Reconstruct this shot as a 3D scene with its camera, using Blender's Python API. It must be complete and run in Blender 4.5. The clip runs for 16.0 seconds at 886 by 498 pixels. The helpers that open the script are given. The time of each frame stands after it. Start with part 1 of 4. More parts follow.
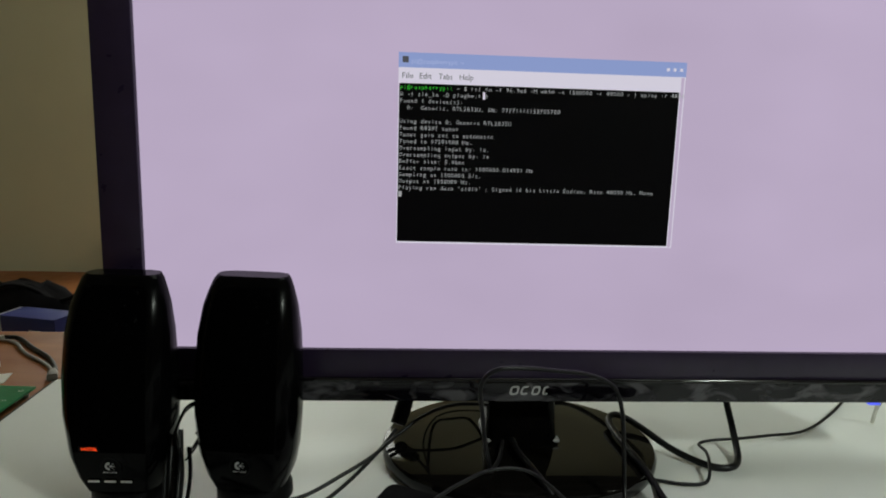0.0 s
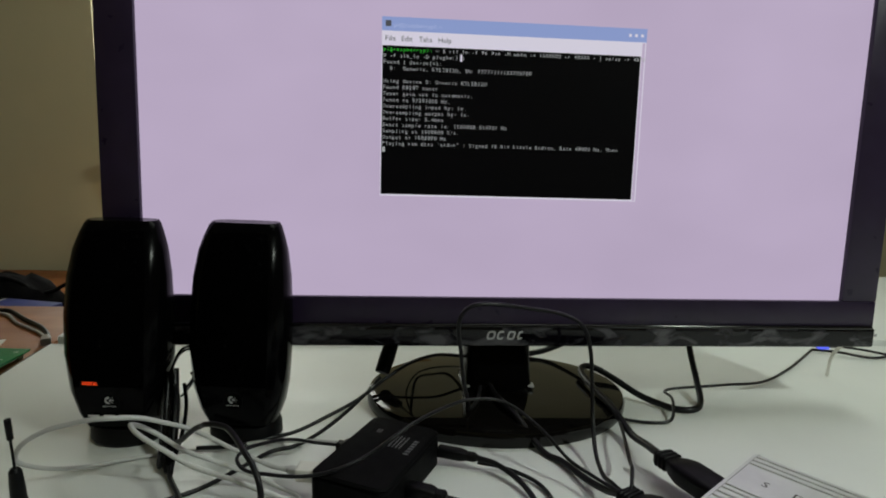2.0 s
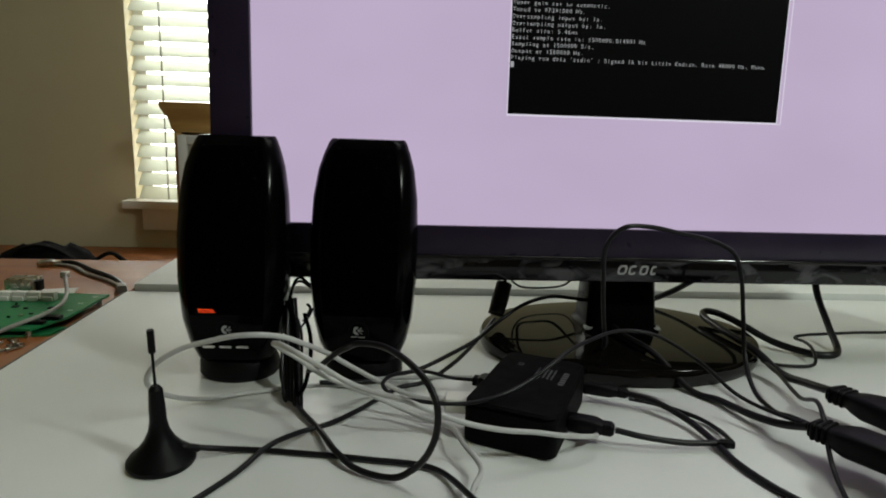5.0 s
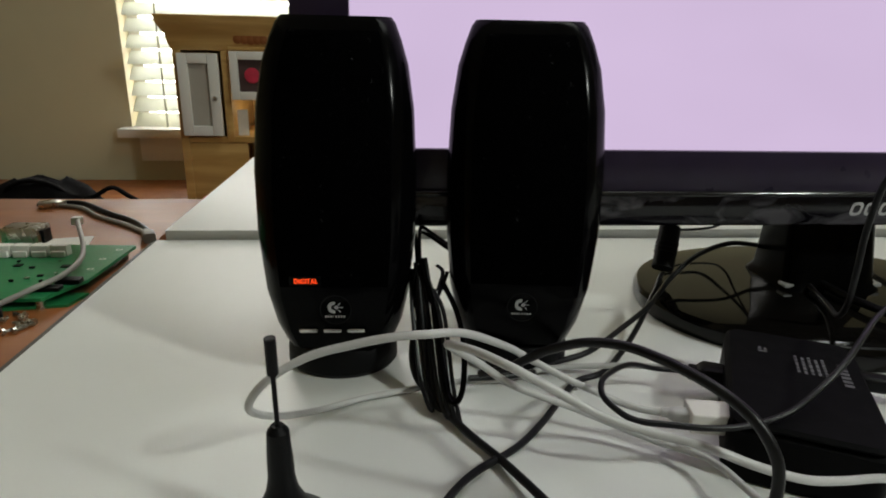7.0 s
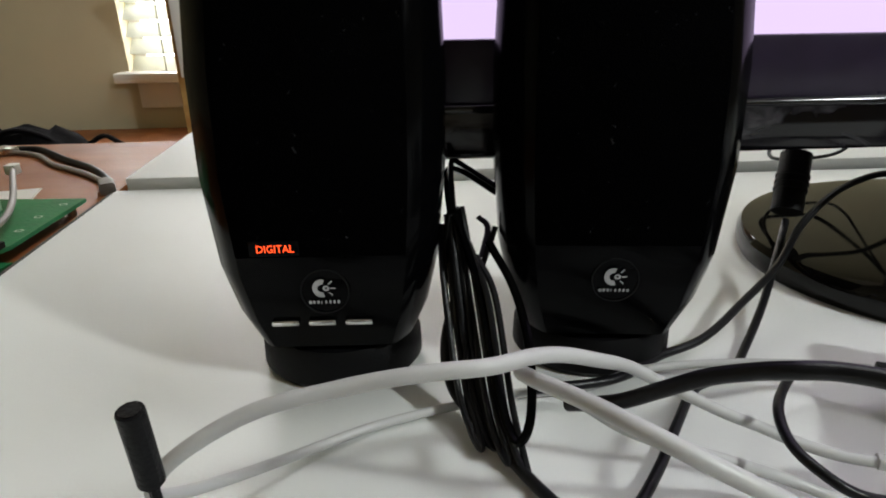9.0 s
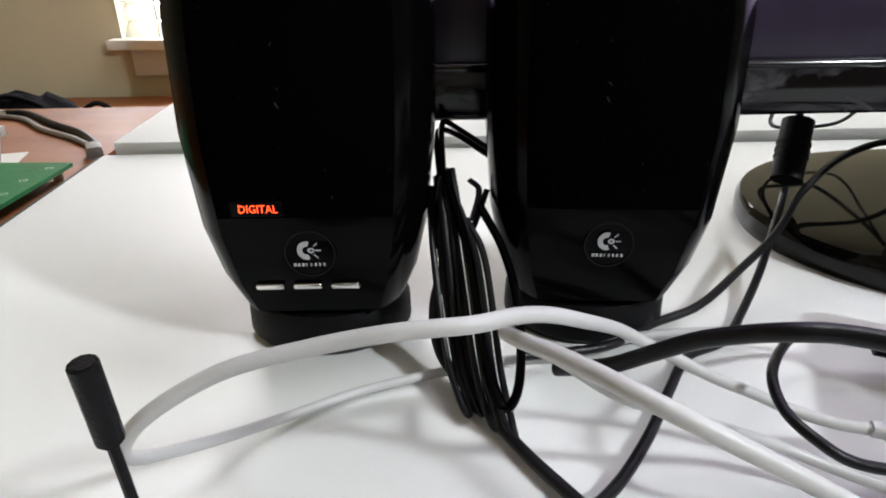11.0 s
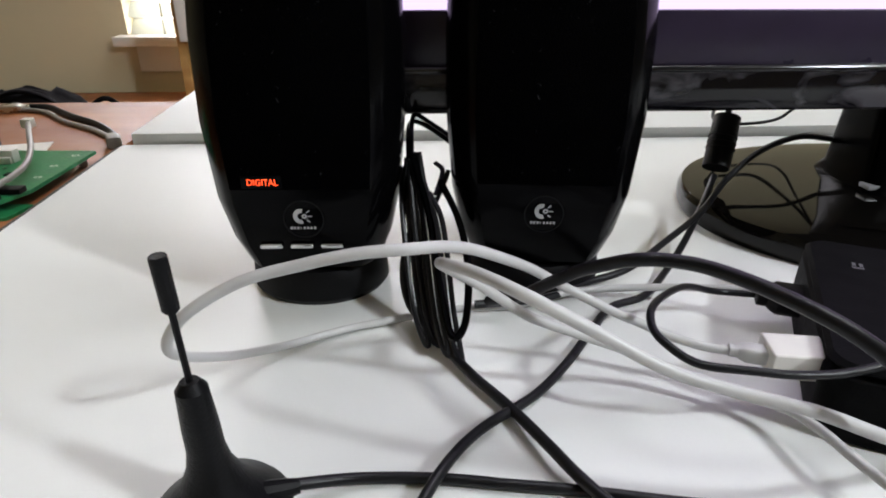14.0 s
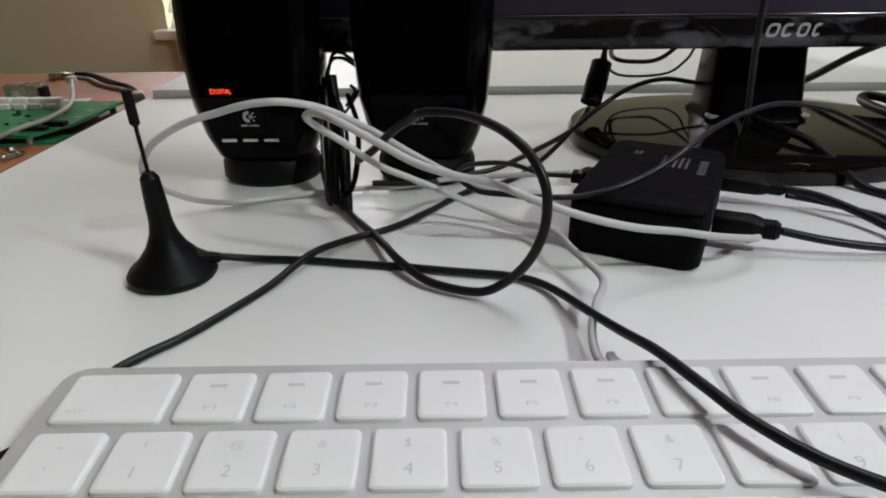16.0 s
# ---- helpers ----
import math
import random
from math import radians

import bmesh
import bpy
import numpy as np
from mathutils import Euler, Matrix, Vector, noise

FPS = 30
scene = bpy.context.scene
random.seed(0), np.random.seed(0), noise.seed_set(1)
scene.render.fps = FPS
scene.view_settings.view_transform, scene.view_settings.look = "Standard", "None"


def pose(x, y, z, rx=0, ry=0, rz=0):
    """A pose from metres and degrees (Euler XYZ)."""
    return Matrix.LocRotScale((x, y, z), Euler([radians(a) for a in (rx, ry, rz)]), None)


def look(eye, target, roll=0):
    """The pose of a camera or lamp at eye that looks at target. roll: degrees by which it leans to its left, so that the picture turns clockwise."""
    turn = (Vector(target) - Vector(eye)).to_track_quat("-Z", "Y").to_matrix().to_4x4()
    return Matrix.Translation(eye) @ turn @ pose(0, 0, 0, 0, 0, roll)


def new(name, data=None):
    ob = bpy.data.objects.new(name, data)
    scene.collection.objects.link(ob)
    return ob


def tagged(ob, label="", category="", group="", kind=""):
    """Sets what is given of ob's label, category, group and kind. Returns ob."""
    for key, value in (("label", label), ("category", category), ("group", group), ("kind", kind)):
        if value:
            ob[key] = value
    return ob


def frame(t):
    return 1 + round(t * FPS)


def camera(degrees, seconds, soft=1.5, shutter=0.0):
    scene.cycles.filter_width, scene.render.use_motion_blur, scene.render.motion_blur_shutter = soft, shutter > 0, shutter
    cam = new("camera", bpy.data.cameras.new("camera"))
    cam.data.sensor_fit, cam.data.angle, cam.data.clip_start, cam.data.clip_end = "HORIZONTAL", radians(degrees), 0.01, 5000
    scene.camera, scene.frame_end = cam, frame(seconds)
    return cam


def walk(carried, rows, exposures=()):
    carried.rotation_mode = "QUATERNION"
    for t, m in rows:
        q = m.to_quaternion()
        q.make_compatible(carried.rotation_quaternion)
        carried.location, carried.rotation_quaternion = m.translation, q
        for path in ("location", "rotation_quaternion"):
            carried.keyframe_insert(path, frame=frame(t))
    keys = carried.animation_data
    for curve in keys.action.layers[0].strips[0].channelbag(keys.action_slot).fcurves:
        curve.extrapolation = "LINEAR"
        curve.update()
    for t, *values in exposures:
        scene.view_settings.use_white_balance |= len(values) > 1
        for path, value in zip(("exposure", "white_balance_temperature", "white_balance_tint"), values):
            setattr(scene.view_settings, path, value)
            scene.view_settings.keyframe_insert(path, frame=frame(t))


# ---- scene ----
cam = camera(71.3, 16.0, 1.9)
PATH = [
    (0, (-0.002, -0.008, 0.251), (0.12, 1.946, -0.157), 1.8),
    (0.5, (-0.002, -0.017, 0.247), (0.146, 1.935, -0.165), 1.9),
    (1, (0.005, -0.034, 0.238), (0.188, 1.918, -0.155), 1.7),
    (1.5, (0.009, -0.046, 0.231), (0.172, 1.912, -0.148), 1.7),
    (2, (-0.001, -0.046, 0.215), (0.173, 1.912, -0.156), 1.9),
    (2.5, (-0.012, -0.043, 0.199), (0.142, 1.914, -0.187), 2.6),
    (3, (-0.038, -0.038, 0.186), (0.14, 1.915, -0.206), 2.7),
    (3.5, (-0.06, -0.031, 0.165), (0.081, 1.927, -0.215), 3.4),
    (6, (-0.117, 0.035, 0.159), (0.077, 1.971, -0.304), 0.4),
    (6.5, (-0.151, 0.082, 0.146), (0.129, 1.985, -0.401), 1.9),
    (7, (-0.158, 0.11, 0.14), (0.012, 2.002, -0.486), 1.3),
    (7.5, (-0.162, 0.137, 0.139), (-0.025, 2.012, -0.544), -0.1),
    (8, (-0.161, 0.164, 0.13), (-0.039, 2.023, -0.596), -0.3),
    (8.5, (-0.161, 0.186, 0.119), (-0.042, 2.024, -0.661), -0.6),
    (9, (-0.158, 0.2, 0.11), (-0.049, 2.033, -0.682), -0.7),
    (9.2, (-0.159, 0.203, 0.106), (-0.042, 2.034, -0.691), -0.4),
    (11.5, (-0.155, 0.203, 0.105), (-0.042, 1.996, -0.774), -0.1),
    (12, (-0.155, 0.203, 0.104), (-0.024, 1.995, -0.776), 0.5),
    (12.5, (-0.153, 0.2, 0.107), (-0.017, 1.984, -0.786), 0.6),
    (13, (-0.153, 0.193, 0.108), (-0.009, 1.981, -0.775), 0.8),
    (13.5, (-0.15, 0.182, 0.111), (-0.011, 1.974, -0.765), 0.7),
    (14, (-0.147, 0.162, 0.114), (-0.037, 1.957, -0.763), 0.2),
    (14.5, (-0.142, 0.138, 0.113), (-0.046, 1.932, -0.765), 0.2),
    (15, (-0.138, 0.112, 0.112), (-0.074, 1.907, -0.768), -0.5),
    (15.5, (-0.116, 0.084, 0.102), (-0.067, 1.875, -0.786), -0.1),
    (16, (-0.091, 0.064, 0.106), (-0.098, 1.86, -0.773), -0.7),
]

EXPOSURES = [(0.0, -0.45, 6500, 4), (2.5, -0.47, 6500, 4), (3.5, -0.42, 6500, 5), (6.0, -0.36, 6550, 7), (6.5, -0.28, 6600, 9), (7.0, -0.06, 6550, 11), (7.5, 0.04, 6500, 12), (9.0, 0.44, 6270, 16),
             (11.5, 1.03, 6090, 21), (13.0, 0.98, 6090, 21), (14.5, 0.68, 6120, 21), (15.5, 0.36, 6200, 20), (16.0, 0.19, 6230, 19)]
walk(cam, [(t, look(eye, target, roll)) for t, eye, target, roll in PATH], EXPOSURES)

# ---- world and light ----
world = bpy.data.worlds.new("world")
scene.world = world
world.use_nodes = True
wn = world.node_tree.nodes
sky = wn.new("ShaderNodeTexSky")
sky.sky_type, sky.sun_disc = "NISHITA", False
sky.sun_elevation, sky.sun_rotation = radians(35), radians(20)
wn["Background"].inputs["Strength"].default_value = 0.1
world.node_tree.links.new(sky.outputs[0], wn["Background"].inputs[0])


def area_lamp(name, eye, target, size, power, colour):
    data = bpy.data.lights.new(name, "AREA")
    data.shape, data.size, data.energy, data.color = "DISK", size, power, colour
    ob = new(name, data)
    ob.matrix_world = look(eye, target)
    return ob


# reading lamp beside the desk, over the right shoulder
area_lamp("reading_lamp", (0.74, -0.29, 0.85), (-0.05, 0.3, 0.0), 0.10, 7.4, (0.93, 1.0, 0.925))
# unseen fill lamp, added over the back of the desk to brighten it
area_lamp("added_fill_lamp", (0.45, 0.75, 1.66), (0.45, 0.80, 0.0), 0.9, 11, (0.95, 1.0, 0.925))


# ---- materials ----
def material(name, colour, rough=0.5, metal=0.0, vary=0.12, scale=60.0, bump=0.0, bump_scale=400.0, coat=0.0, rough_vary=0.1, spec=0.5):
    """Principled surface with variation at two sizes, uneven gloss and fine relief."""
    m = bpy.data.materials.new(name)
    m.use_nodes = True
    nt = m.node_tree
    b = nt.nodes["Principled BSDF"]
    co = nt.nodes.new("ShaderNodeTexCoord")
    n1, n2 = nt.nodes.new("ShaderNodeTexNoise"), nt.nodes.new("ShaderNodeTexNoise")
    n1.inputs["Scale"].default_value, n1.inputs["Detail"].default_value = scale, 6
    n2.inputs["Scale"].default_value, n2.inputs["Detail"].default_value = scale * 0.12, 3
    for n in (n1, n2):
        nt.links.new(co.outputs["Object"], n.inputs["Vector"])
    add = nt.nodes.new("ShaderNodeMath")
    add.operation = "ADD"
    nt.links.new(n1.outputs["Fac"], add.inputs[0])
    nt.links.new(n2.outputs["Fac"], add.inputs[1])
    ramp = nt.nodes.new("ShaderNodeMapRange")
    ramp.inputs["From Min"].default_value, ramp.inputs["From Max"].default_value = 0.6, 1.4
    ramp.inputs["To Min"].default_value, ramp.inputs["To Max"].default_value = 1 - vary, 1 + vary
    nt.links.new(add.outputs[0], ramp.inputs["Value"])
    mul = nt.nodes.new("ShaderNodeVectorMath")
    mul.operation = "SCALE"
    mul.inputs[0].default_value = colour
    nt.links.new(ramp.outputs[0], mul.inputs["Scale"])
    nt.links.new(mul.outputs[0], b.inputs["Base Color"])
    rr = nt.nodes.new("ShaderNodeMapRange")
    rr.inputs["From Min"].default_value, rr.inputs["From Max"].default_value = 0.3, 0.7
    rr.inputs["To Min"].default_value, rr.inputs["To Max"].default_value = max(0.02, rough * (1 - rough_vary)), min(1, rough * (1 + rough_vary))
    nt.links.new(n1.outputs["Fac"], rr.inputs["Value"])
    nt.links.new(rr.outputs[0], b.inputs["Roughness"])
    b.inputs["Metallic"].default_value = metal
    b.inputs["Coat Weight"].default_value = coat
    b.inputs["Coat Roughness"].default_value = 0.05
    b.inputs["Specular IOR Level"].default_value = spec
    if bump:
        n3, bu = nt.nodes.new("ShaderNodeTexNoise"), nt.nodes.new("ShaderNodeBump")
        n3.inputs["Scale"].default_value, n3.inputs["Detail"].default_value = bump_scale, 4
        bu.inputs["Strength"].default_value, bu.inputs["Distance"].default_value = bump, 0.002
        nt.links.new(co.outputs["Object"], n3.inputs["Vector"])
        nt.links.new(n3.outputs["Fac"], bu.inputs["Height"])
        nt.links.new(bu.outputs[0], b.inputs["Normal"])
    return m


def wood(name, dark, light, along=(1, 1, 14), rough=0.35, scale=2.2):
    """Wood with stretched grain; along gives the scale by axis."""
    m = material(name, light, rough, 0, 0.1, 30, 0.05, 200)
    nt = m.node_tree
    b = nt.nodes["Principled BSDF"]
    co = nt.nodes.new("ShaderNodeTexCoord")
    mp = nt.nodes.new("ShaderNodeMapping")
    mp.inputs["Scale"].default_value = along
    nz = nt.nodes.new("ShaderNodeTexNoise")
    nz.inputs["Scale"].default_value, nz.inputs["Detail"].default_value, nz.inputs["Distortion"].default_value = scale, 8, 0.6
    cr = nt.nodes.new("ShaderNodeValToRGB")
    cr.color_ramp.elements[0].position, cr.color_ramp.elements[1].position = 0.3, 0.7
    cr.color_ramp.elements[0].color, cr.color_ramp.elements[1].color = (*dark, 1), (*light, 1)
    nt.links.new(co.outputs["Object"], mp.inputs[0])
    nt.links.new(mp.outputs[0], nz.inputs["Vector"])
    nt.links.new(nz.outputs["Fac"], cr.inputs["Fac"])
    nt.links.new(cr.outputs["Color"], b.inputs["Base Color"])
    return m


def glow(name, colour, strength=1.0, patchy=0.0, scale=3.0):
    m = bpy.data.materials.new(name)
    m.use_nodes = True
    nt = m.node_tree
    b = nt.nodes["Principled BSDF"]
    b.inputs["Base Color"].default_value = (0.002, 0.002, 0.002, 1)
    b.inputs["Roughness"].default_value = 0.5
    b.inputs["Specular IOR Level"].default_value = 0.03
    b.inputs["Emission Color"].default_value = (*colour, 1)
    b.inputs["Emission Strength"].default_value = strength
    if patchy:
        nz, mr = nt.nodes.new("ShaderNodeTexNoise"), nt.nodes.new("ShaderNodeMapRange")
        nz.inputs["Scale"].default_value = scale
        mr.inputs["To Min"].default_value, mr.inputs["To Max"].default_value = strength * (1 - patchy), strength * (1 + patchy)
        nt.links.new(nz.outputs["Fac"], mr.inputs["Value"])
        nt.links.new(mr.outputs[0], b.inputs["Emission Strength"])
    return m


def smudged(m, colour, scale, lo, hi, along=(1, 1, 1)):
    """Dust or wiped stains in patches with ragged edges, over the colour that the material has."""
    nt = m.node_tree
    b = nt.nodes["Principled BSDF"]
    under = b.inputs["Base Color"].links[0].from_socket
    co, mp = nt.nodes.new("ShaderNodeTexCoord"), nt.nodes.new("ShaderNodeMapping")
    mp.inputs["Scale"].default_value = along
    nz, mr, mix = nt.nodes.new("ShaderNodeTexNoise"), nt.nodes.new("ShaderNodeMapRange"), nt.nodes.new("ShaderNodeMixRGB")
    nz.inputs["Scale"].default_value, nz.inputs["Detail"].default_value, nz.inputs["Distortion"].default_value = scale, 5, 0.8
    mr.inputs["From Min"].default_value, mr.inputs["From Max"].default_value = lo, hi
    mix.inputs["Color2"].default_value = (*colour, 1)
    nt.links.new(co.outputs["Object"], mp.inputs[0])
    nt.links.new(mp.outputs[0], nz.inputs["Vector"])
    nt.links.new(nz.outputs["Fac"], mr.inputs["Value"])
    nt.links.new(mr.outputs[0], mix.inputs["Fac"])
    nt.links.new(under, mix.inputs["Color1"])
    nt.links.new(mix.outputs[0], b.inputs["Base Color"])


def translucent(m, colour, share):
    """Lets light that falls on one side glow through to the other."""
    nt = m.node_tree
    tr, mix = nt.nodes.new("ShaderNodeBsdfTranslucent"), nt.nodes.new("ShaderNodeMixShader")
    tr.inputs["Color"].default_value = (*colour, 1)
    mix.inputs[0].default_value = share
    nt.links.new(nt.nodes["Principled BSDF"].outputs[0], mix.inputs[1])
    nt.links.new(tr.outputs[0], mix.inputs[2])
    nt.links.new(mix.outputs[0], nt.nodes["Material Output"].inputs["Surface"])


WALL = material("wall_paint", (0.60, 0.54, 0.37), 0.8, 0, 0.05, 8, 0.15, 120)
CEIL = material("ceiling_paint", (0.8, 0.79, 0.75), 0.9, 0, 0.03, 8, 0.1, 90)
FLOOR = material("carpet", (0.30, 0.25, 0.19), 0.95, 0, 0.2, 90, 0.5, 500)
DESK = material("white_laminate", (0.79, 0.80, 0.78), 0.46, 0, 0.03, 25, 0.03, 900, spec=0.35)
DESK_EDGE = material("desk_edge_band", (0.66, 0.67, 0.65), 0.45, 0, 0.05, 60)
DARK_EDGE = material("dark_edge", (0.05, 0.045, 0.04), 0.6, 0, 0.2, 60)
BROWN = wood("reddish_brown_wood", (0.19, 0.060, 0.016), (0.31, 0.112, 0.031), (1.5, 10, 10), 0.5, 3)
OAK = wood("yellow_oak", (0.42, 0.24, 0.07), (0.62, 0.40, 0.15), (1, 1, 8), 0.4, 5)
WHITE_PAINT = material("white_paint", (0.78, 0.77, 0.73), 0.45, 0, 0.04, 20)
GLOSS = material("gloss_black_plastic", (0.0012, 0.0012, 0.0014), 0.17, 0, 0.2, 40, 0, 1, 0.0, 0.5, 0.065)
FOOT = material("gloss_black_foot", (0.004, 0.0035, 0.003), 0.05, 0, 0.2, 40, 0, 1, 0.0, 0.5, 0.28)
BEZEL = material("bezel_black", (0.003, 0.0025, 0.004), 0.10, 0, 0.6, 50, 0, 1, 0.0, 0.6, 0.30)
RIDGE = material("ridge_black", (0.004, 0.0035, 0.0045), 0.12, 0, 0.2, 50, 0, 1, 0.0, 0.3, 0.5)
# satin black surround; its purple tint is screen glow put into the colour
INNER = material("bezel_glow_tinted_black", (0.020, 0.0125, 0.032), 0.3, 0, 0.25, 80, spec=0.33)
MATT = material("matt_black_plastic", (0.0035, 0.0035, 0.004), 0.42, 0, 0.25, 120, 0.12, 1500, spec=0.14)
CLOTH = material("grille_cloth", (0.0006, 0.0006, 0.0007), 0.9, 0, 0.6, 700, 0.5, 2600, spec=0.01)
CABLE = material("black_cable_jacket", (0.007, 0.007, 0.008), 0.34, 0, 0.25, 200, 0.08, 900, spec=0.25)
CABLE_W = material("white_cable_jacket", (0.50, 0.50, 0.49), 0.4, 0, 0.06, 120, 0.04, 600)
ALU = material("brushed_aluminium", (0.68, 0.69, 0.68), 0.42, 0.55, 0.08, 150, 0.06, 700)
KB_ALU = material("keyboard_aluminium", (0.52, 0.525, 0.52), 0.46, 0.3, 0.05, 200, 0.05, 1500)
KEYCAP = material("white_keycap", (0.78, 0.785, 0.78), 0.42, 0, 0.025, 90, 0.03, 1500)
LEGEND = material("key_legend", (0.58, 0.58, 0.59), 0.6, 0, 0.1, 200)
SILVER = material("silver_print", (0.42, 0.42, 0.43), 0.35, 0.3, 0.08, 300)
CHROME = material("chrome_button", (0.72, 0.72, 0.73), 0.16, 1.0, 0.05, 200)
GREEN = material("circuit_board_green", (0.015, 0.19, 0.065), 0.35, 0, 0.3, 160, 0.15, 500)
WHITE_PL = material("white_connector", (0.75, 0.73, 0.68), 0.45, 0, 0.06, 200)
STEEL = material("bare_steel", (0.55, 0.54, 0.5), 0.28, 1.0, 0.15, 160)
GREY_PL = material("grey_cable", (0.30, 0.28, 0.26), 0.5, 0, 0.15, 160)
BLUE = material("blue_card", (0.035, 0.045, 0.20), 0.5, 0, 0.15, 30)
RED = material("red_fabric", (0.55, 0.03, 0.07), 0.8, 0, 0.25, 60, 0.3, 300)
FABRIC = material("black_fabric", (0.006, 0.0055, 0.0065), 0.9, 0, 0.4, 60, 0.5, 400, spec=0.1)
SLAT = material("blind_slat", (0.52, 0.54, 0.47), 0.9, 0, 0.03, 20)
translucent(SLAT, (0.80, 0.81, 0.74), 0.34)
smudged(BEZEL, (0.070, 0.067, 0.075), 40.0, 0.50, 0.64, (1.0, 1.0, 2.2))
smudged(CLOTH, (0.030, 0.030, 0.032), 620.0, 0.685, 0.74)
BROWN.node_tree.nodes["Principled BSDF"].inputs["Specular IOR Level"].default_value = 0.3
DAY = glow("daylight_backdrop", (1.0, 0.99, 0.94), 10.0)
SCREEN = glow("lcd_lavender", (0.66, 0.525, 0.745), 1.0, 0.11, 4.0)
T_BLACK = glow("lcd_black", (0.0012, 0.001, 0.0014), 1.0)
T_TITLE = glow("lcd_title_text", (0.51, 0.58, 0.92), 1.0)
T_BLUE = glow("lcd_titlebar", (0.345, 0.425, 0.80), 1.0)
T_WHITE = glow("lcd_white", (0.88, 0.81, 0.97), 1.0)
T_TEXT = glow("lcd_text", (0.47, 0.47, 0.49), 1.0)
T_GREEN = glow("lcd_green", (0.06, 0.62, 0.05), 1.0)
T_INK = glow("lcd_ink", (0.10, 0.10, 0.12), 1.0)
LED = glow("led_orange_red", (1.0, 0.075, 0.015), 2.0)
BLUE_LED = glow("led_blue", (0.10, 0.13, 0.9), 1.6)
LAMP = glow("lamp_shade", (1.0, 0.85, 0.55), 3.0)


# ---- mesh tools ----
def part(name, bm, mat, parent=None, label="", smooth=30):
    me = bpy.data.meshes.new(name)
    bm.normal_update()
    if smooth:
        lim = radians(smooth)
        for fc in bm.faces:
            fc.smooth = True
        for e in bm.edges:
            e.smooth = len(e.link_faces) != 2 or e.calc_face_angle(0) < lim
    bm.to_mesh(me)
    bm.free()
    me.materials.append(mat)
    ob = new(name, me)
    if parent:
        ob.parent = parent
    if label:
        ob["label"] = label
    return ob


def thing(name, label, category, at=(0, 0, 0), turn=0.0, group="", kind=""):
    ob = new(name)
    ob.empty_display_size = 0.02
    ob.matrix_world = pose(*at, 0, 0, turn)
    return tagged(ob, label, category, group, kind)


def box(x0, x1, y0, y1, z0, z1, bevel=0.0, seg=2, bm=None):
    own = bm is None
    b = bmesh.new()
    m = Matrix.Translation(((x0 + x1) / 2, (y0 + y1) / 2, (z0 + z1) / 2)) @ Matrix.Diagonal((abs(x1 - x0), abs(y1 - y0), abs(z1 - z0), 1))
    bmesh.ops.create_cube(b, size=1, matrix=m)
    if bevel:
        bmesh.ops.bevel(b, geom=b.edges[:], offset=bevel, segments=seg, profile=0.6, affect="EDGES")
    if own:
        return b
    merge(bm, b)
    return bm


def merge(bm, other, m=None):
    if m is not None:
        other.transform(m)
    tmp = bpy.data.meshes.new("tmp")
    other.to_mesh(tmp)
    other.free()
    bm.from_mesh(tmp)
    bpy.data.meshes.remove(tmp)


def loft(rings, caps=True):
    """A skin over closed rings of equal length."""
    bm = bmesh.new()
    vs = [[bm.verts.new(p) for p in r] for r in rings]
    n = len(vs[0])
    for a, b in zip(vs, vs[1:]):
        for i in range(n):
            bm.faces.new((a[i], a[(i + 1) % n], b[(i + 1) % n], b[i]))
    if caps:
        bm.faces.new(vs[0][::-1])
        bm.faces.new(vs[-1])
    bmesh.ops.recalc_face_normals(bm, faces=bm.faces[:])
    return bm


def lathe(profile, n=40, centre=(0, 0, 0), axes=(1, 1)):
    cx, cy, cz = centre
    return loft([[(cx + axes[0] * r * math.cos(2 * math.pi * i / n), cy + axes[1] * r * math.sin(2 * math.pi * i / n), cz + z) for i in range(n)] for r, z in profile])


def spline(points, per=8):
    """Smooth centripetal curve through the points."""
    P = [Vector(p) for p in points]
    P = [P[0] * 2 - P[1]] + P + [P[-1] * 2 - P[-2]]
    out = []
    for a, b, c, d in zip(P, P[1:], P[2:], P[3:]):
        for k in range(per):
            t = k / per
            out.append(0.5 * ((2 * b) + (c - a) * t + (2 * a - 5 * b + 4 * c - d) * t * t + (3 * b - a - 3 * c + d) * t ** 3))
    out.append(P[-2])
    return out


def tube(points, radius, per=8, sides=10, flat=1.0, bm=None):
    """A round cord along a smooth curve; radius may be a function of 0..1."""
    pts = spline(points, per)
    rings, up = [], Vector((0, 0, 1))
    ref = None
    for i, p in enumerate(pts):
        d = (pts[min(i + 1, len(pts) - 1)] - pts[max(i - 1, 0)]).normalized()
        if ref is None:
            ref = d.cross(up) if abs(d.z) < 0.9 else d.cross(Vector((1, 0, 0)))
        ref = (ref - d * ref.dot(d)).normalized()
        oth = d.cross(ref)
        r = radius(i / (len(pts) - 1)) if callable(radius) else radius
        rings.append([p + ref * (r * math.cos(2 * math.pi * k / sides)) + oth * (r * flat * math.sin(2 * math.pi * k / sides)) for k in range(sides)])
    b = loft(rings)
    if bm is None:
        return b
    merge(bm, b)
    return bm


def rounded(w, h, r, n=5):
    """Outline of a rounded rectangle round the origin."""
    out = []
    for cx, cy, a0 in ((w / 2 - r, h / 2 - r, 0), (-w / 2 + r, h / 2 - r, 90), (-w / 2 + r, -h / 2 + r, 180), (w / 2 - r, -h / 2 + r, 270)):
        for k in range(n + 1):
            a = radians(a0 + 90 * k / n)
            out.append((cx + r * math.cos(a), cy + r * math.sin(a)))
    return out


